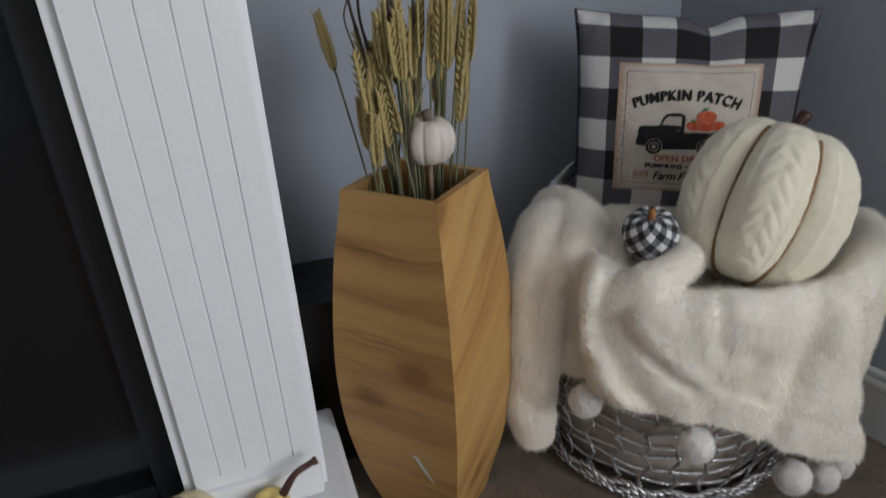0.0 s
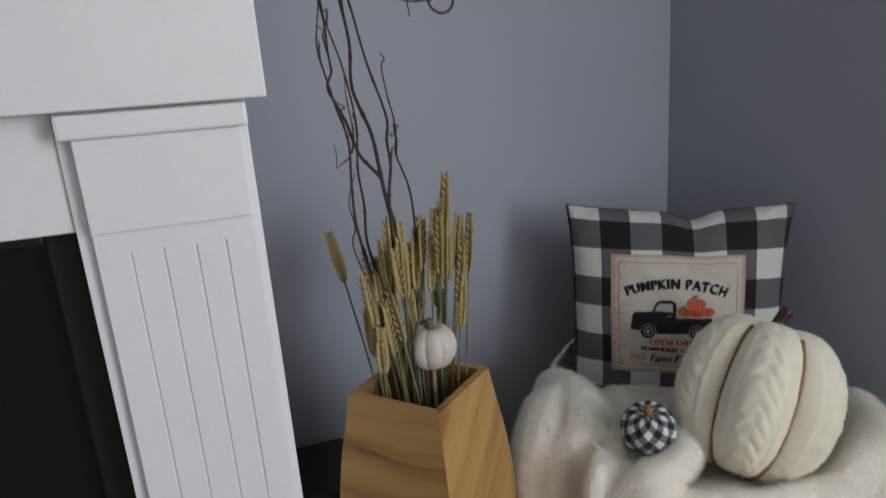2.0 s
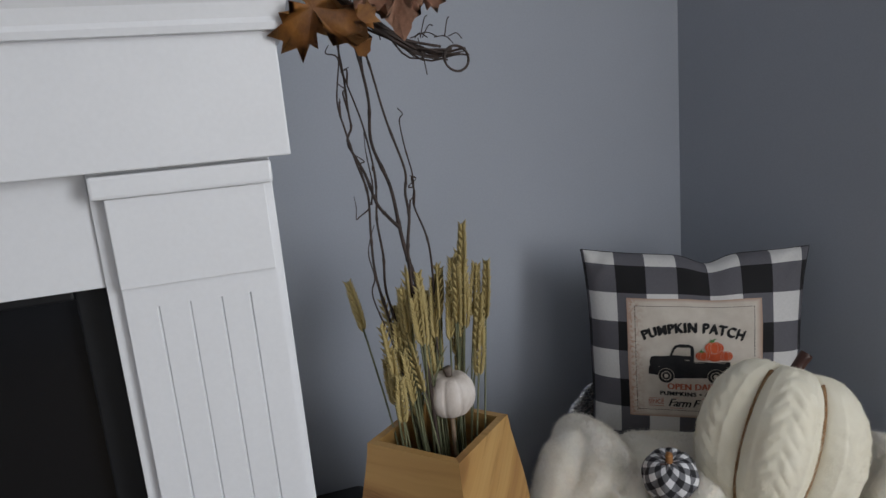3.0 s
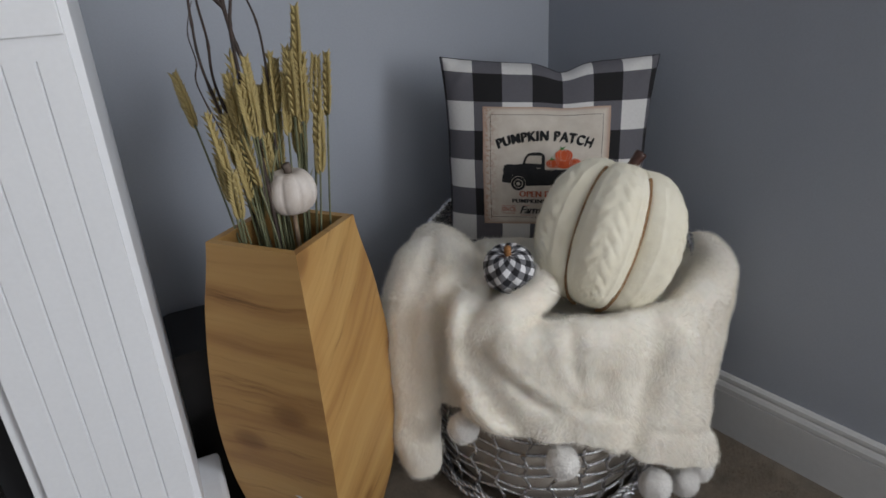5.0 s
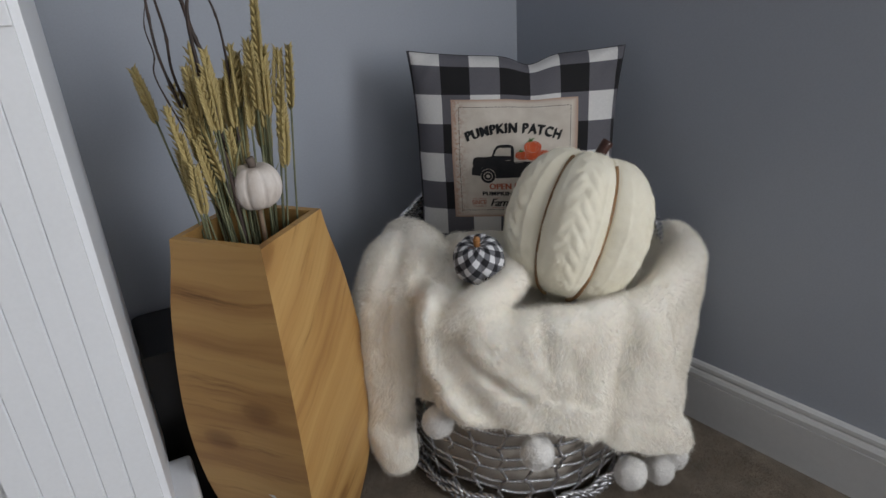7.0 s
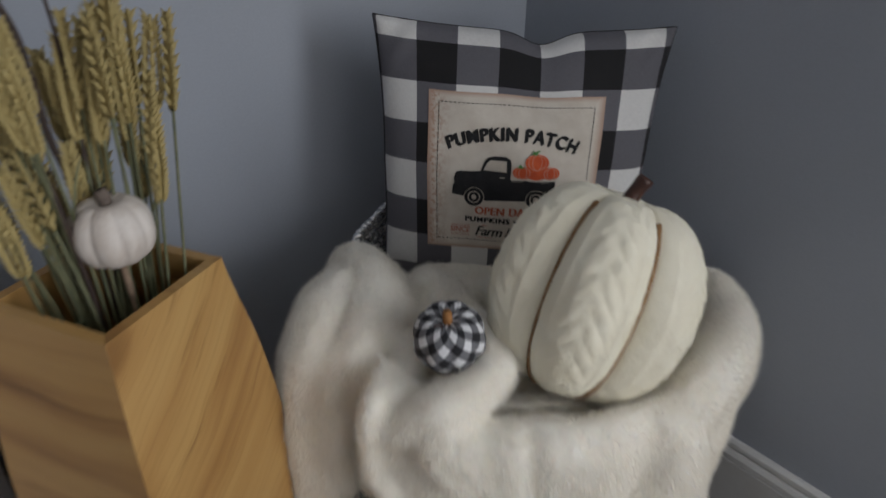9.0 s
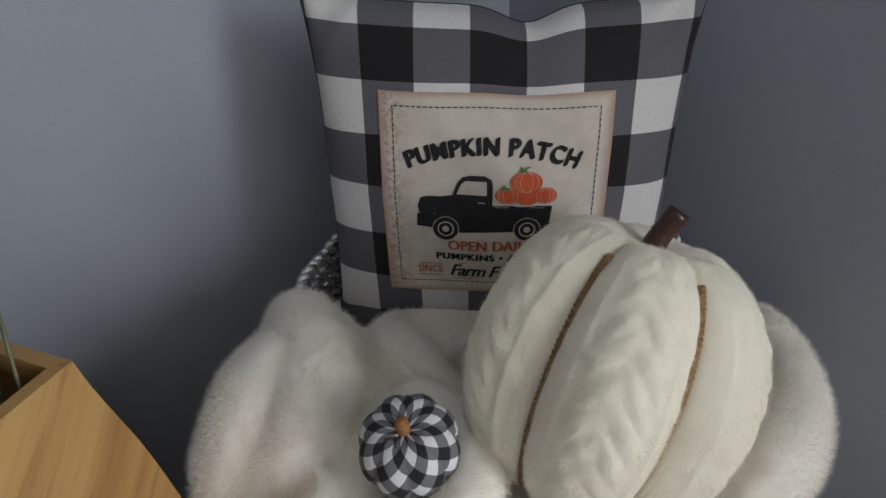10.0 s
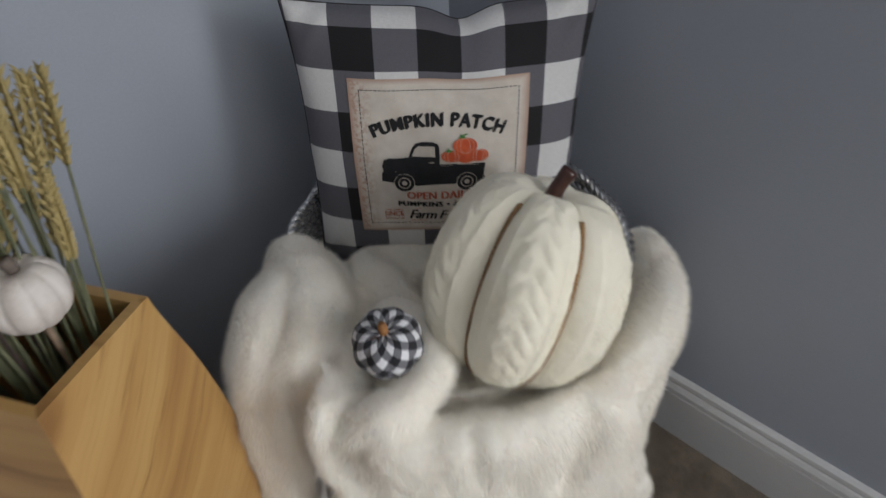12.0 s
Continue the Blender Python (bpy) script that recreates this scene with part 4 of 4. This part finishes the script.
pile(tb_me, throw, 300000, 0.0105, 0.00023, FURSTRAND, 3, seen_side)
# pompoms along the hem
for phi, r, z in ((-37, 0.310, 0.246), (-4, 0.324, 0.226), (28, 0.325, 0.130), (42, 0.332, 0.096), (52, 0.334, 0.088)):
    pb = bmesh.new()
    bmesh.ops.create_icosphere(pb, subdivisions=4, radius=0.0275)
    for vv in pb.verts:
        vv.co *= 1 + 0.10 * noise.noise(vv.co * 70 + Vector((phi, 0, 0)))
    po = part("pompom", pb, POM, throw, "white yarn pompom", True)
    po.location = polar(phi, r, z)
    pile(po, po, 5000, 0.006, 0.0003, POM, int(phi) + 100)

# ---- check pillow ----
PO = Vector((1.026, 1.045, 0.63))
PU = Vector((0.876, -0.478, -0.03)).normalized()
PN = PU.cross(Vector((0.06, 0.125, 0.99))).normalized()
PV = PN.cross(PU).normalized()
HALF = 0.213
pillow = empty("throw_pillow", PO - PN * 0.04, "black and white buffalo-check pillow with printed patch, in the basket", "pillow")
turn = Matrix((PU, PV, PN)).transposed().to_4x4()
pillow.matrix_world = Matrix.Translation(PO - PN * 0.052) @ turn
bpy.context.view_layer.update()


def pillow_point(x, y, front=1.0, lift=0.0):
    """A point of the cover from flat cloth coordinates in metres."""
    u, w = x / HALF, y / HALF
    u, w = max(-1, min(1, u)), max(-1, min(1, w))
    X = x * (1 - 0.085 * (1 - w * w) * abs(u) ** 2) * (1 - 0.075 * max(0, -w))
    Y = 0.972 * y * (1 - 0.070 * (1 - u * u) * abs(w) ** 2)
    if w > 0:
        Y -= 0.018 * math.exp(-((u - 0.12) / 0.16) ** 2) * w ** 3
    t = 0.074 * (max(0, 1 - u * u) ** 0.42) * (max(0, 1 - w * w) ** 0.42)
    t *= 1 - 0.10 * math.exp(-((u - 0.12) / 0.10) ** 2) * max(0, w)
    t += 0.0035 * math.sin(9 * u + 4 * w) * math.sin(7 * w + 1) * (1 - u * u) * (1 - w * w)
    t += 0.004 * math.sin(22 * (u - w)) * math.exp(-((abs(u) - 0.9) / 0.15) ** 2 - ((abs(w) - 0.9) / 0.2) ** 2) * (1 - u * u) * 3
    return Vector((X, Y, front * t + lift))


def cloth_grid(name, x0, x1, y0, y1, nx_, ny_, front, lift, mat, label=""):
    verts, faces, uvs = [], [], []
    for j in range(ny_ + 1):
        for i in range(nx_ + 1):
            x, y = x0 + (x1 - x0) * i / nx_, y0 + (y1 - y0) * j / ny_
            verts.append(pillow_point(x, y, front, lift))
            uvs.append((x, y))
    for j in range(ny_):
        for i in range(nx_):
            a = j * (nx_ + 1) + i
            q = (a, a + 1, a + nx_ + 2, a + nx_ + 1)
            faces.append(q if front > 0 else q[::-1])
    return mesh_ob(name, verts, faces, mat, pillow, label, uvs=uvs)


cloth_grid("front_cover", -HALF, HALF, -HALF, HALF, 90, 90, 1.0, 0.0, PLAID)
cloth_grid("back_cover", -HALF, HALF, -HALF, HALF, 60, 60, -0.8, 0.0, SEAM, "black backing cloth")
rim = []
for k in range(240):
    s, e = divmod(k, 60)
    w = -1 + 2 * e / 60
    rim.append(pillow_point(*[(w * HALF, HALF), (HALF, -w * HALF), (-w * HALF, -HALF), (-HALF, w * HALF)][s]))
v, f = tube(rim + rim[:1], 0.0010, 6)
mesh_ob("seam", v, f, SEAM, pillow, "black seam round the edge")
DX = -0.0075   # the patch sits a little off the middle
patch_ob = cloth_grid("printed_patch", -0.1245, 0.1245, -0.120, 0.120, 48, 48, 1.0, 0.0012, PATCHM, "cream printed farm patch")
for vert in patch_ob.data.vertices:
    vert.co = pillow_point(-0.1245 + DX + 0.249 * (vert.index % 49) / 48, -0.120 + 0.240 * (vert.index // 49) / 48, 1, 0.0012)
for k in range(4):
    for i in range(34):
        w = -0.107 + 0.214 * i / 34
        a, b2 = ((w, 0.1045), (w + 0.0042, 0.1045)) if k == 0 else ((w, -0.1045), (w + 0.0042, -0.1045)) if k == 1 else ((-0.109, w), (-0.109, w + 0.0042)) if k == 2 else ((0.109, w), (0.109, w + 0.0042))
        th = 0.0006
        dx, dy = (0, th) if k < 2 else (th, 0)
        quad = [pillow_point(p[0] + sx * dx + DX, p[1] + sx * dy, 1, 0.0020) for p, sx in ((a, -1), (b2, -1), (b2, 1), (a, 1))]
        if k == 0 and i == 0:
            st_v, st_f = [], []
        st_f.append(tuple(range(len(st_v), len(st_v) + 4)))
        st_v += quad
mesh_ob("stitching", st_v, st_f, INK, pillow, "dashed black stitch line", smooth=False)


def printed(name, mesh, mat, lift=0.0022, label=""):
    """Lays a flat bmesh (cloth coordinates) on the pillow's front."""
    bmesh.ops.triangulate(mesh, faces=mesh.faces)
    for vv in mesh.verts:
        vv.co = pillow_point(vv.co.x + DX, vv.co.y, 1, lift)
    me = bpy.data.meshes.new(name)
    mesh.to_mesh(me)
    mesh.free()
    me.materials.append(mat)
    ob = new(name, me)
    ob.parent = pillow
    if label:
        ob["label"] = label
    return ob


def flat_text(body, height, x, y, stretch=1.0, shear=0.0, bold=0.0, spacing=1.0, arc=None):
    cu = bpy.data.curves.new("text", "FONT")
    cu.body, cu.align_x, cu.align_y, cu.size, cu.shear, cu.offset, cu.space_character, cu.resolution_u = body, "CENTER", "CENTER", height, shear, bold, spacing, 4
    ob = bpy.data.objects.new("text", cu)
    scene.collection.objects.link(ob)
    bpy.context.view_layer.update()
    me = bpy.data.meshes.new_from_object(ob.evaluated_get(bpy.context.evaluated_depsgraph_get()))
    bpy.data.objects.remove(ob)
    bm = bmesh.new()
    bm.from_mesh(me)
    bpy.data.meshes.remove(me)
    for vv in bm.verts:
        px, py = vv.co.x * stretch, vv.co.y
        if arc:
            a = px / arc
            px, py = (arc + py) * math.sin(a), (arc + py) * math.cos(a) - arc
        vv.co = Vector((x + px, y + py, 0))
    return bm


def flat_poly(points, x=0, y=0, s=1.0, t=1.0):
    bm = bmesh.new()
    bm.faces.new([bm.verts.new((x + a * s, y + b2 * s * t, 0)) for a, b2 in points])
    return bm


def flat_disc(x, y, r, ry=None, n=28):
    return flat_poly([(r * math.cos(2 * math.pi * k / n), (ry or r) * math.sin(2 * math.pi * k / n)) for k in range(n)], x, y)


def flat_ring(x, y, r0, r1, n=28):
    bm = bmesh.new()
    a = [bm.verts.new((x + r0 * math.cos(2 * math.pi * k / n), y + r0 * math.sin(2 * math.pi * k / n), 0)) for k in range(n)]
    c = [bm.verts.new((x + r1 * math.cos(2 * math.pi * k / n), y + r1 * math.sin(2 * math.pi * k / n), 0)) for k in range(n)]
    for k in range(n):
        bm.faces.new((a[k], a[(k + 1) % n], c[(k + 1) % n], c[k]))
    return bm


for k in range(5):
    o = k - 2
    printed("lettering", flat_text("PUMPKIN PATCH", 0.0268, -0.003 + 0.0007 * o, 0.0620 + 0.0005 * o, 0.835, 0, 0.0002, 1.13, 0.26), INK, 0.0022 + 0.0001 * k, "arched black lettering")
    printed("lettering", flat_text("OPEN DAILY", 0.0174, -0.002 + 0.0004 * o, -0.0540, 0.94, 0, 0.0, 1.06), INKB, 0.0022 + 0.0001 * k, "rust-red lettering")
    printed("lettering", flat_text("PUMPKINS \u2022 APPLES", 0.0118, -0.001 + 0.0003 * o, -0.0690, 1.10, 0, 0.0002, 1.14), INK, 0.0022 + 0.0001 * k)
    printed("lettering", flat_text("Farm F", 0.0240, -0.022 + 0.0003 * o, -0.0890, 0.9, 0.35, 0.0, 0.9), INK, 0.0022 + 0.0001 * k)
printed("lettering", flat_text("SINCE", 0.0130, -0.0720, -0.0880, 0.85, 0, 0.0002, 1.02), INKB)
for x0, x1, y in ((-0.086, -0.057, -0.0805), (-0.086, -0.057, -0.0965), (-0.040, 0.02, -0.0785), (-0.046, 0.02, -0.1005)):
    printed("rule", flat_poly([(x0, y), (x1, y), (x1, y + 0.0009), (x0, y + 0.0009)]), INKB)
# pick-up truck, drawn in flat shapes
TRUCK = [(-0.075, -0.0255), (-0.074, -0.014), (-0.0715, -0.0125), (-0.073, -0.006), (-0.070, 0.0015), (-0.064, 0.003), (-0.050, 0.0025), (-0.0385, 0.0035), (-0.034, 0.014), (-0.0295, 0.0195), (-0.022, 0.0215), (-0.008, 0.0215), (-0.0015, 0.0185), (0.0, 0.013),
         (0.0, -0.0055), (0.030, -0.0055), (0.055, -0.0045), (0.057, -0.006), (0.056, -0.021), (0.058, -0.022), (0.058, -0.0275), (0.046, -0.0305), (0.010, -0.0305), (-0.030, -0.0315), (-0.062, -0.027)]
TX, TY = -0.0015, 0.0030
printed("truck_body", flat_poly(TRUCK, TX, TY, 1.12, 1.13), INK, 0.0024, "black pick-up truck print")
printed("truck_window", flat_poly([(-0.0345, 0.0045), (-0.031, 0.0125), (-0.0265, 0.0165), (-0.006, 0.0165), (-0.0055, 0.0035)], TX, TY, 1.12, 1.13), INKW, 0.0030)
for wx in (-0.0512, 0.0385):
    printed("truck_wheel", flat_disc(TX + wx, TY - 0.0350, 0.0142), INK, 0.0030)
    printed("wheel_ring", flat_ring(TX + wx, TY - 0.0350, 0.0142, 0.0150), INKW, 0.0034)
    printed("wheel_ring", flat_ring(TX + wx, TY - 0.0350, 0.0078, 0.0092), INKW, 0.0036)
    printed("wheel_ring", flat_disc(TX + wx, TY - 0.0350, 0.0038), INKW, 0.0036)
printed("door_handle", flat_poly([(-0.0155, -0.0045), (-0.008, -0.0045), (-0.008, -0.0035), (-0.0155, -0.0035)], TX, TY), INKW, 0.0032)
printed("body_line", flat_poly([(0.002, -0.0088), (0.055, -0.0082), (0.055, -0.0076), (0.002, -0.0082)], TX, TY), INKW, 0.0032)
for gx, gy, gr, gh in ((0.014, 0.0025, 0.0125, 0.0095), (0.048, 0.0030, 0.0115, 0.0095), (0.031, 0.004, 0.0145, 0.0115), (0.0305, 0.0185, 0.0150, 0.0120)):
    printed("pumpkin_print", flat_disc(TX + gx * 1.16, TY + gy + 0.0030, gr * 1.12, gh), INKR, 0.0028 if gy < 0.01 else 0.0031, "orange pumpkin print")
def flat_oval_line(x, y, rx, ry, w, n=24):
    bm = bmesh.new()
    a = [bm.verts.new((x + rx * math.cos(2 * math.pi * k / n), y + ry * math.sin(2 * math.pi * k / n), 0)) for k in range(n)]
    c = [bm.verts.new((x + (rx - w) * math.cos(2 * math.pi * k / n), y + (ry - w) * math.sin(2 * math.pi * k / n), 0)) for k in range(n)]
    for k in range(n):
        bm.faces.new((a[k], a[(k + 1) % n], c[(k + 1) % n], c[k]))
    return bm


for gx, gy, gr, gh in ((0.014, 0.0025, 0.0125, 0.0095), (0.048, 0.0030, 0.0115, 0.0095), (0.0305, 0.0185, 0.0150, 0.0120)):
    for q in (0.42, 0.76):
        printed("rib_line", flat_oval_line(TX + gx * 1.16, TY + gy + 0.0030, gr * 1.12 * q, gh * 0.93, 0.00045), INKW, 0.00325)
printed("truck_bed", flat_poly([(0.0, -0.0055), (0.0, -0.010), (0.057, -0.010), (0.057, -0.0045)], TX, TY, 1.12, 1.13), INK, 0.0033)
printed("vine_print", flat_poly([(0.026, 0.0325), (0.029, 0.0355), (0.028, 0.040), (0.031, 0.0365), (0.036, 0.039), (0.040, 0.0385), (0.035, 0.036), (0.0355, 0.0325)], TX, TY), INKG, 0.0034)
printed("vine_print", flat_poly([(0.008, 0.0125), (0.011, 0.0165), (0.013, 0.019), (0.014, 0.0150), (0.018, 0.0155), (0.016, 0.012)], TX, TY), INKG, 0.0034)

# ---- large knitted pumpkin ----
AX = Vector((0.4475, 0.110, 1)).normalized()
LOBES = 6
TWIST = radians(-164.8)


def cable(ph, v):
    """Raised braids down each lobe."""
    s = ((ph * LOBES / (2 * math.pi)) % 1.0) - 0.5
    along = v * 15.0
    e = 0.0
    for side in (-1, 1):
        d = s - side * 0.105
        if abs(d) < 0.115:
            k = (along - side * d * 5.5) % 1.0
            e += 0.0023 * math.sin(math.pi * k) ** 0.8 * math.cos(math.pi * d / 0.23) ** 0.7
    for side in (-1, 1):
        d = abs(s - side * 0.30)
        if d < 0.03:
            e += 0.0012 * math.cos(math.pi * d / 0.06)
    return e * math.sin(math.pi * v) ** 0.5


knitp = empty("knit_pumpkin", (1.029, 0.848, 0.545), "large cream cable-knit pumpkin with jute twine resting on the throw", "pumpkin")
knitp.matrix_world = Matrix.Translation((1.004, 0.829, 0.566)) @ Vector((0, 0, 1)).rotation_difference(AX).to_matrix().to_4x4() @ Matrix.Rotation(TWIST, 4, "Z")
bpy.context.view_layer.update()
KR, KH = 0.128, 0.1285
v, f, u = pumpkin_mesh(KR, KH, LOBES, 0.27, 336, 170, 0.14, cable)
kb = mesh_ob("knit_body", [Vector(q) * (1 + 0.016 * noise.noise(Vector(q) * 30) + 0.014 * noise.noise(Vector(q) * 70)) for q in v], f, KNIT, knitp)
bpy.context.view_layer.update()
pile(kb, knitp, 110000, 0.0048, 0.00016, KNIT, 8)
for k in range(LOBES):
    ph = 2 * math.pi * k / LOBES
    line = []
    for i in range(46):
        th = math.pi * (0.19 + 0.75 * i / 45)
        r = KR * math.sin(th) ** 0.72 * (1 - 0.27 * math.sin(th) ** 0.2) + 0.0058
        line.append(Vector((r * math.cos(ph), r * math.sin(ph), KH * math.cos(th))))
    verts, faces = [], []
    for strand in (0, 1):
        path = []
        for i in range(len(line) * 4 - 3):
            q = line[i // 4].lerp(line[min(i // 4 + 1, len(line) - 1)], (i % 4) / 4)
            a = i * 1.0 + math.pi * strand
            out = Vector((q.x, q.y, q.z * 0.6)).normalized()
            tang = Vector((-math.sin(ph), math.cos(ph), 0))
            path.append(q + 0.0016 * (math.cos(a) * tang + math.sin(a) * out))
        tube(path, 0.0021, 5, verts, faces)
    mesh_ob("twine", verts, faces, JUTE, knitp, "brown jute twine")
st = spline([(0, 0, 0.094), (0.0, 0.0, 0.114), (-0.002, 0.003, 0.130), (-0.005, 0.008, 0.148)], 5)
v, f = tube(st, [0.0145, 0.0135, 0.0125, 0.0118, 0.0112, 0.0106, 0.0102, 0.0099, 0.0097, 0.0096, 0.0096, 0.0097, 0.0100, 0.0104, 0.0105, 0.0095], 12)
mesh_ob("stem", v, f, RESIN, knitp, "glossy dark brown stem")

# ---- small check pumpkin ----
plp = empty("check_pumpkin", (0.818, 0.853, 0.54), "small black and white gingham fabric pumpkin nestled in the throw", "pumpkin")
plp.matrix_world = Matrix.Translation((0.819, 0.853, 0.541)) @ pose(0, 0, 0, 8, -15, 20)
bpy.context.view_layer.update()
v, f, u = pumpkin_mesh(0.0435, 0.0375, 8, 0.10, 96, 40, 0.22)
mesh_ob("fabric_body", v, f, GINGHAM, plp, uvs=[(a + 0.42 * c, a - 0.42 * c) for a, c in u])
verts, faces = [], []
coil = [Vector((0.0046 * math.cos(a), 0.0046 * math.sin(a), 0.026 + a * 0.00042)) for a in [0.5 * k for k in range(92)]]
tube(coil, 0.0014, 5, verts, faces)
mesh_ob("wrapped_stem", verts, faces, CORK, plp, "stem wrapped in orange-brown twine")
v, f = tube([(0, 0, 0.024), (0, 0, 0.047)], [0.0042, 0.004], 8)
mesh_ob("stem_core", v, f, CORK, plp)
lf = bmesh.new()
for a, c, d in ((-0.008, 0.0, 0.0), (-0.016, 0.006, 0.002), (-0.022, 0.0, -0.002), (-0.016, -0.007, 0.001)):
    lf.verts.new((a, c, 0.0335 + d))
lf.verts.ensure_lookup_table()
lf.faces.new(lf.verts)
bmesh.ops.solidify(lf, geom=lf.faces[:], thickness=0.001)
part("leaf", lf, RESIN, plp, "dark brown fabric leaf")

# ---- twig garland on the mantel ----
gar = empty("garland", (0.40, 0.90, 1.25), "garland of dark vine twigs and maple leaves on the mantel", "garland")
GY = 0.905
gr2 = random.Random(12)
for i in range(22):
    s0, s1 = gr2.uniform(0.0, 0.25), gr2.uniform(0.65, 1.0)
    pts = []
    for k in range(6):
        s = s0 + (s1 - s0) * k / 5
        x = 0.26 + 0.305 * s
        z = 1.338 - 0.125 * min(1, s * 1.35) ** 1.3 - 0.012 * s
        sp = 0.013 * (1 - 0.35 * s)
        pts.append((x + gr2.uniform(-0.005, 0.005) - 0.40, GY + gr2.uniform(-sp, sp) - 0.90, max(z, 1.195) + gr2.uniform(-sp, sp) - 1.25))
    v, f = tube(spline(pts, 4), [gr2.uniform(0.0009, 0.0019)] * 21, 5)
    mesh_ob("vine", v, f, TWIG, gar)
for i in range(9):
    q = Vector((gr2.uniform(0.43, 0.55) - 0.40, GY - 0.90, 1.222 - 1.25))
    d = Vector((gr2.uniform(-0.4, 1), gr2.uniform(-0.5, 0.5), gr2.uniform(-0.9, 0.9))).normalized() * gr2.uniform(0.02, 0.05)
    v, f = tube(spline([q, q + d * 0.6 + Vector((0, 0, 0.006)), q + d], 4), 0.0008, 5)
    mesh_ob("sprig", v, f, TWIG, gar)
ring = [Vector((0.536 - 0.40 + 0.0165 * math.cos(a), GY - 0.01 - 0.90 + 0.004 * math.sin(a), 1.193 - 1.25 + 0.0165 * math.sin(a))) for a in [2 * math.pi * k / 28 for k in range(29)]]
v, f = tube(ring, 0.0017, 6)
mesh_ob("ring", v, f, TWIG, gar, "curled vine ring at the end")
MAPLE = [(0, -0.10), (0.10, -0.42), (0.30, -0.30), (0.36, -0.46), (0.52, -0.36), (0.78, -0.50), (0.74, -0.22), (0.98, -0.14), (0.78, 0.06), (0.90, 0.30), (0.62, 0.24), (0.56, 0.42), (0.36, 0.26), (0.30, 0.60), (0.42, 0.62), (0.26, 0.84), (0.22, 1.0), (0.0, 1.22)]


def maple(place, size, pitch, roll, yaw, mat, seed):
    r = random.Random(seed)
    edge = MAPLE + [(-a, b2) for a, b2 in MAPLE[-2:0:-1]]
    bm = bmesh.new()
    centre = bm.verts.new((0, 0, 0))
    inner = [bm.verts.new((a * 0.5 * size, b2 * 0.5 * size, 0)) for a, b2 in edge]
    outer = [bm.verts.new((a * size * r.uniform(0.94, 1.06), b2 * size * r.uniform(0.94, 1.06), 0)) for a, b2 in edge]
    n = len(edge)
    for k in range(n):
        bm.faces.new((centre, inner[k], inner[(k + 1) % n]))
        bm.faces.new((inner[k], outer[k], outer[(k + 1) % n], inner[(k + 1) % n]))
    for vv in bm.verts:
        x, y = vv.co.x / size, vv.co.y / size
        vv.co.z = size * (0.12 * math.sin(3.2 * x + seed) + 0.10 * math.cos(2.6 * y + seed * 2) - 0.10 * (x * x + y * y) + 0.03 * math.sin(14 * math.atan2(y, x)))
    bmesh.ops.solidify(bm, geom=bm.faces[:], thickness=0.0007)
    ob = part("leaf", bm, mat, gar, "brown-orange maple leaf" if mat is LEAFB else "beige-pink maple leaf", True)
    ob.matrix_basis = pose(place[0] - 0.40, place[1] - 0.90, place[2] - 1.25, pitch, roll, yaw)
    return ob


maple((0.350, 0.840, 1.252), 0.062, 80, 122, -12, LEAFB, 1)
maple((0.398, 0.855, 1.238), 0.036, 78, 165, -5, LEAFB, 2)
maple((0.452, 0.845, 1.268), 0.046, 74, 176, -14, LEAFC, 3)
maple((0.425, 0.858, 1.266), 0.040, 70, 120, -10, LEAFC, 4)
maple((0.482, 0.862, 1.272), 0.038, 72, 215, -18, LEAFC, 5)

# ---- gourds on the hearth ----


def gourd(place, radius, height, mat, stem_line, label):
    ob = empty("gourd", place, label, "gourd")
    v2, f2, u2 = pumpkin_mesh(radius, height, 10, 0.10, 100, 30, 0.2)
    mesh_ob("flesh", [(a, b2, c + height * 0.93) for a, b2, c in v2], f2, mat, ob)
    ln = spline(stem_line, 5)
    v2, f2 = tube(ln, [0.0085 - 0.0035 * min(1, 2 * k / len(ln)) + (0.0015 if k > len(ln) - 3 else 0) for k in range(len(ln))], 8)
    mesh_ob("stem", v2, f2, RESIN if mat is GOURDY else GREYSTEM, ob, "curved brown stem")
    return ob


gourd((0.085, 0.845, 0.199), 0.044, 0.044, GOURD, [(0, 0, 0.075), (-0.004, 0, 0.088), (-0.015, -0.004, 0.095)], "small cream gourd resting on the white hearth")
gourd((0.195, 0.838, 0.199), 0.030, 0.032, GOURDY, [(0.012, 0, 0.045), (0.022, 0.0, 0.058), (0.040, 0.004, 0.080), (0.058, 0.008, 0.086), (0.074, 0.008, 0.092)], "small yellow gourd with a long curved stem on the hearth")

# ---- carpet pile where the floor shows ----
tmp = mesh_ob("floor_patch", [(0.30, 0.15, 0), (1.36, 0.15, 0), (1.36, 1.30, 0), (0.30, 1.30, 0)], [(0, 1, 2, 3)], CARPETB)
tufts = pile(tmp, None, 130000, 0.007, 0.0009, CARPETB, 21)
tufts.name = "carpet_pile"
tagged(tufts, "short brown carpet pile on the floor", "carpet", kind="stuff")
bpy.data.objects.remove(tmp)
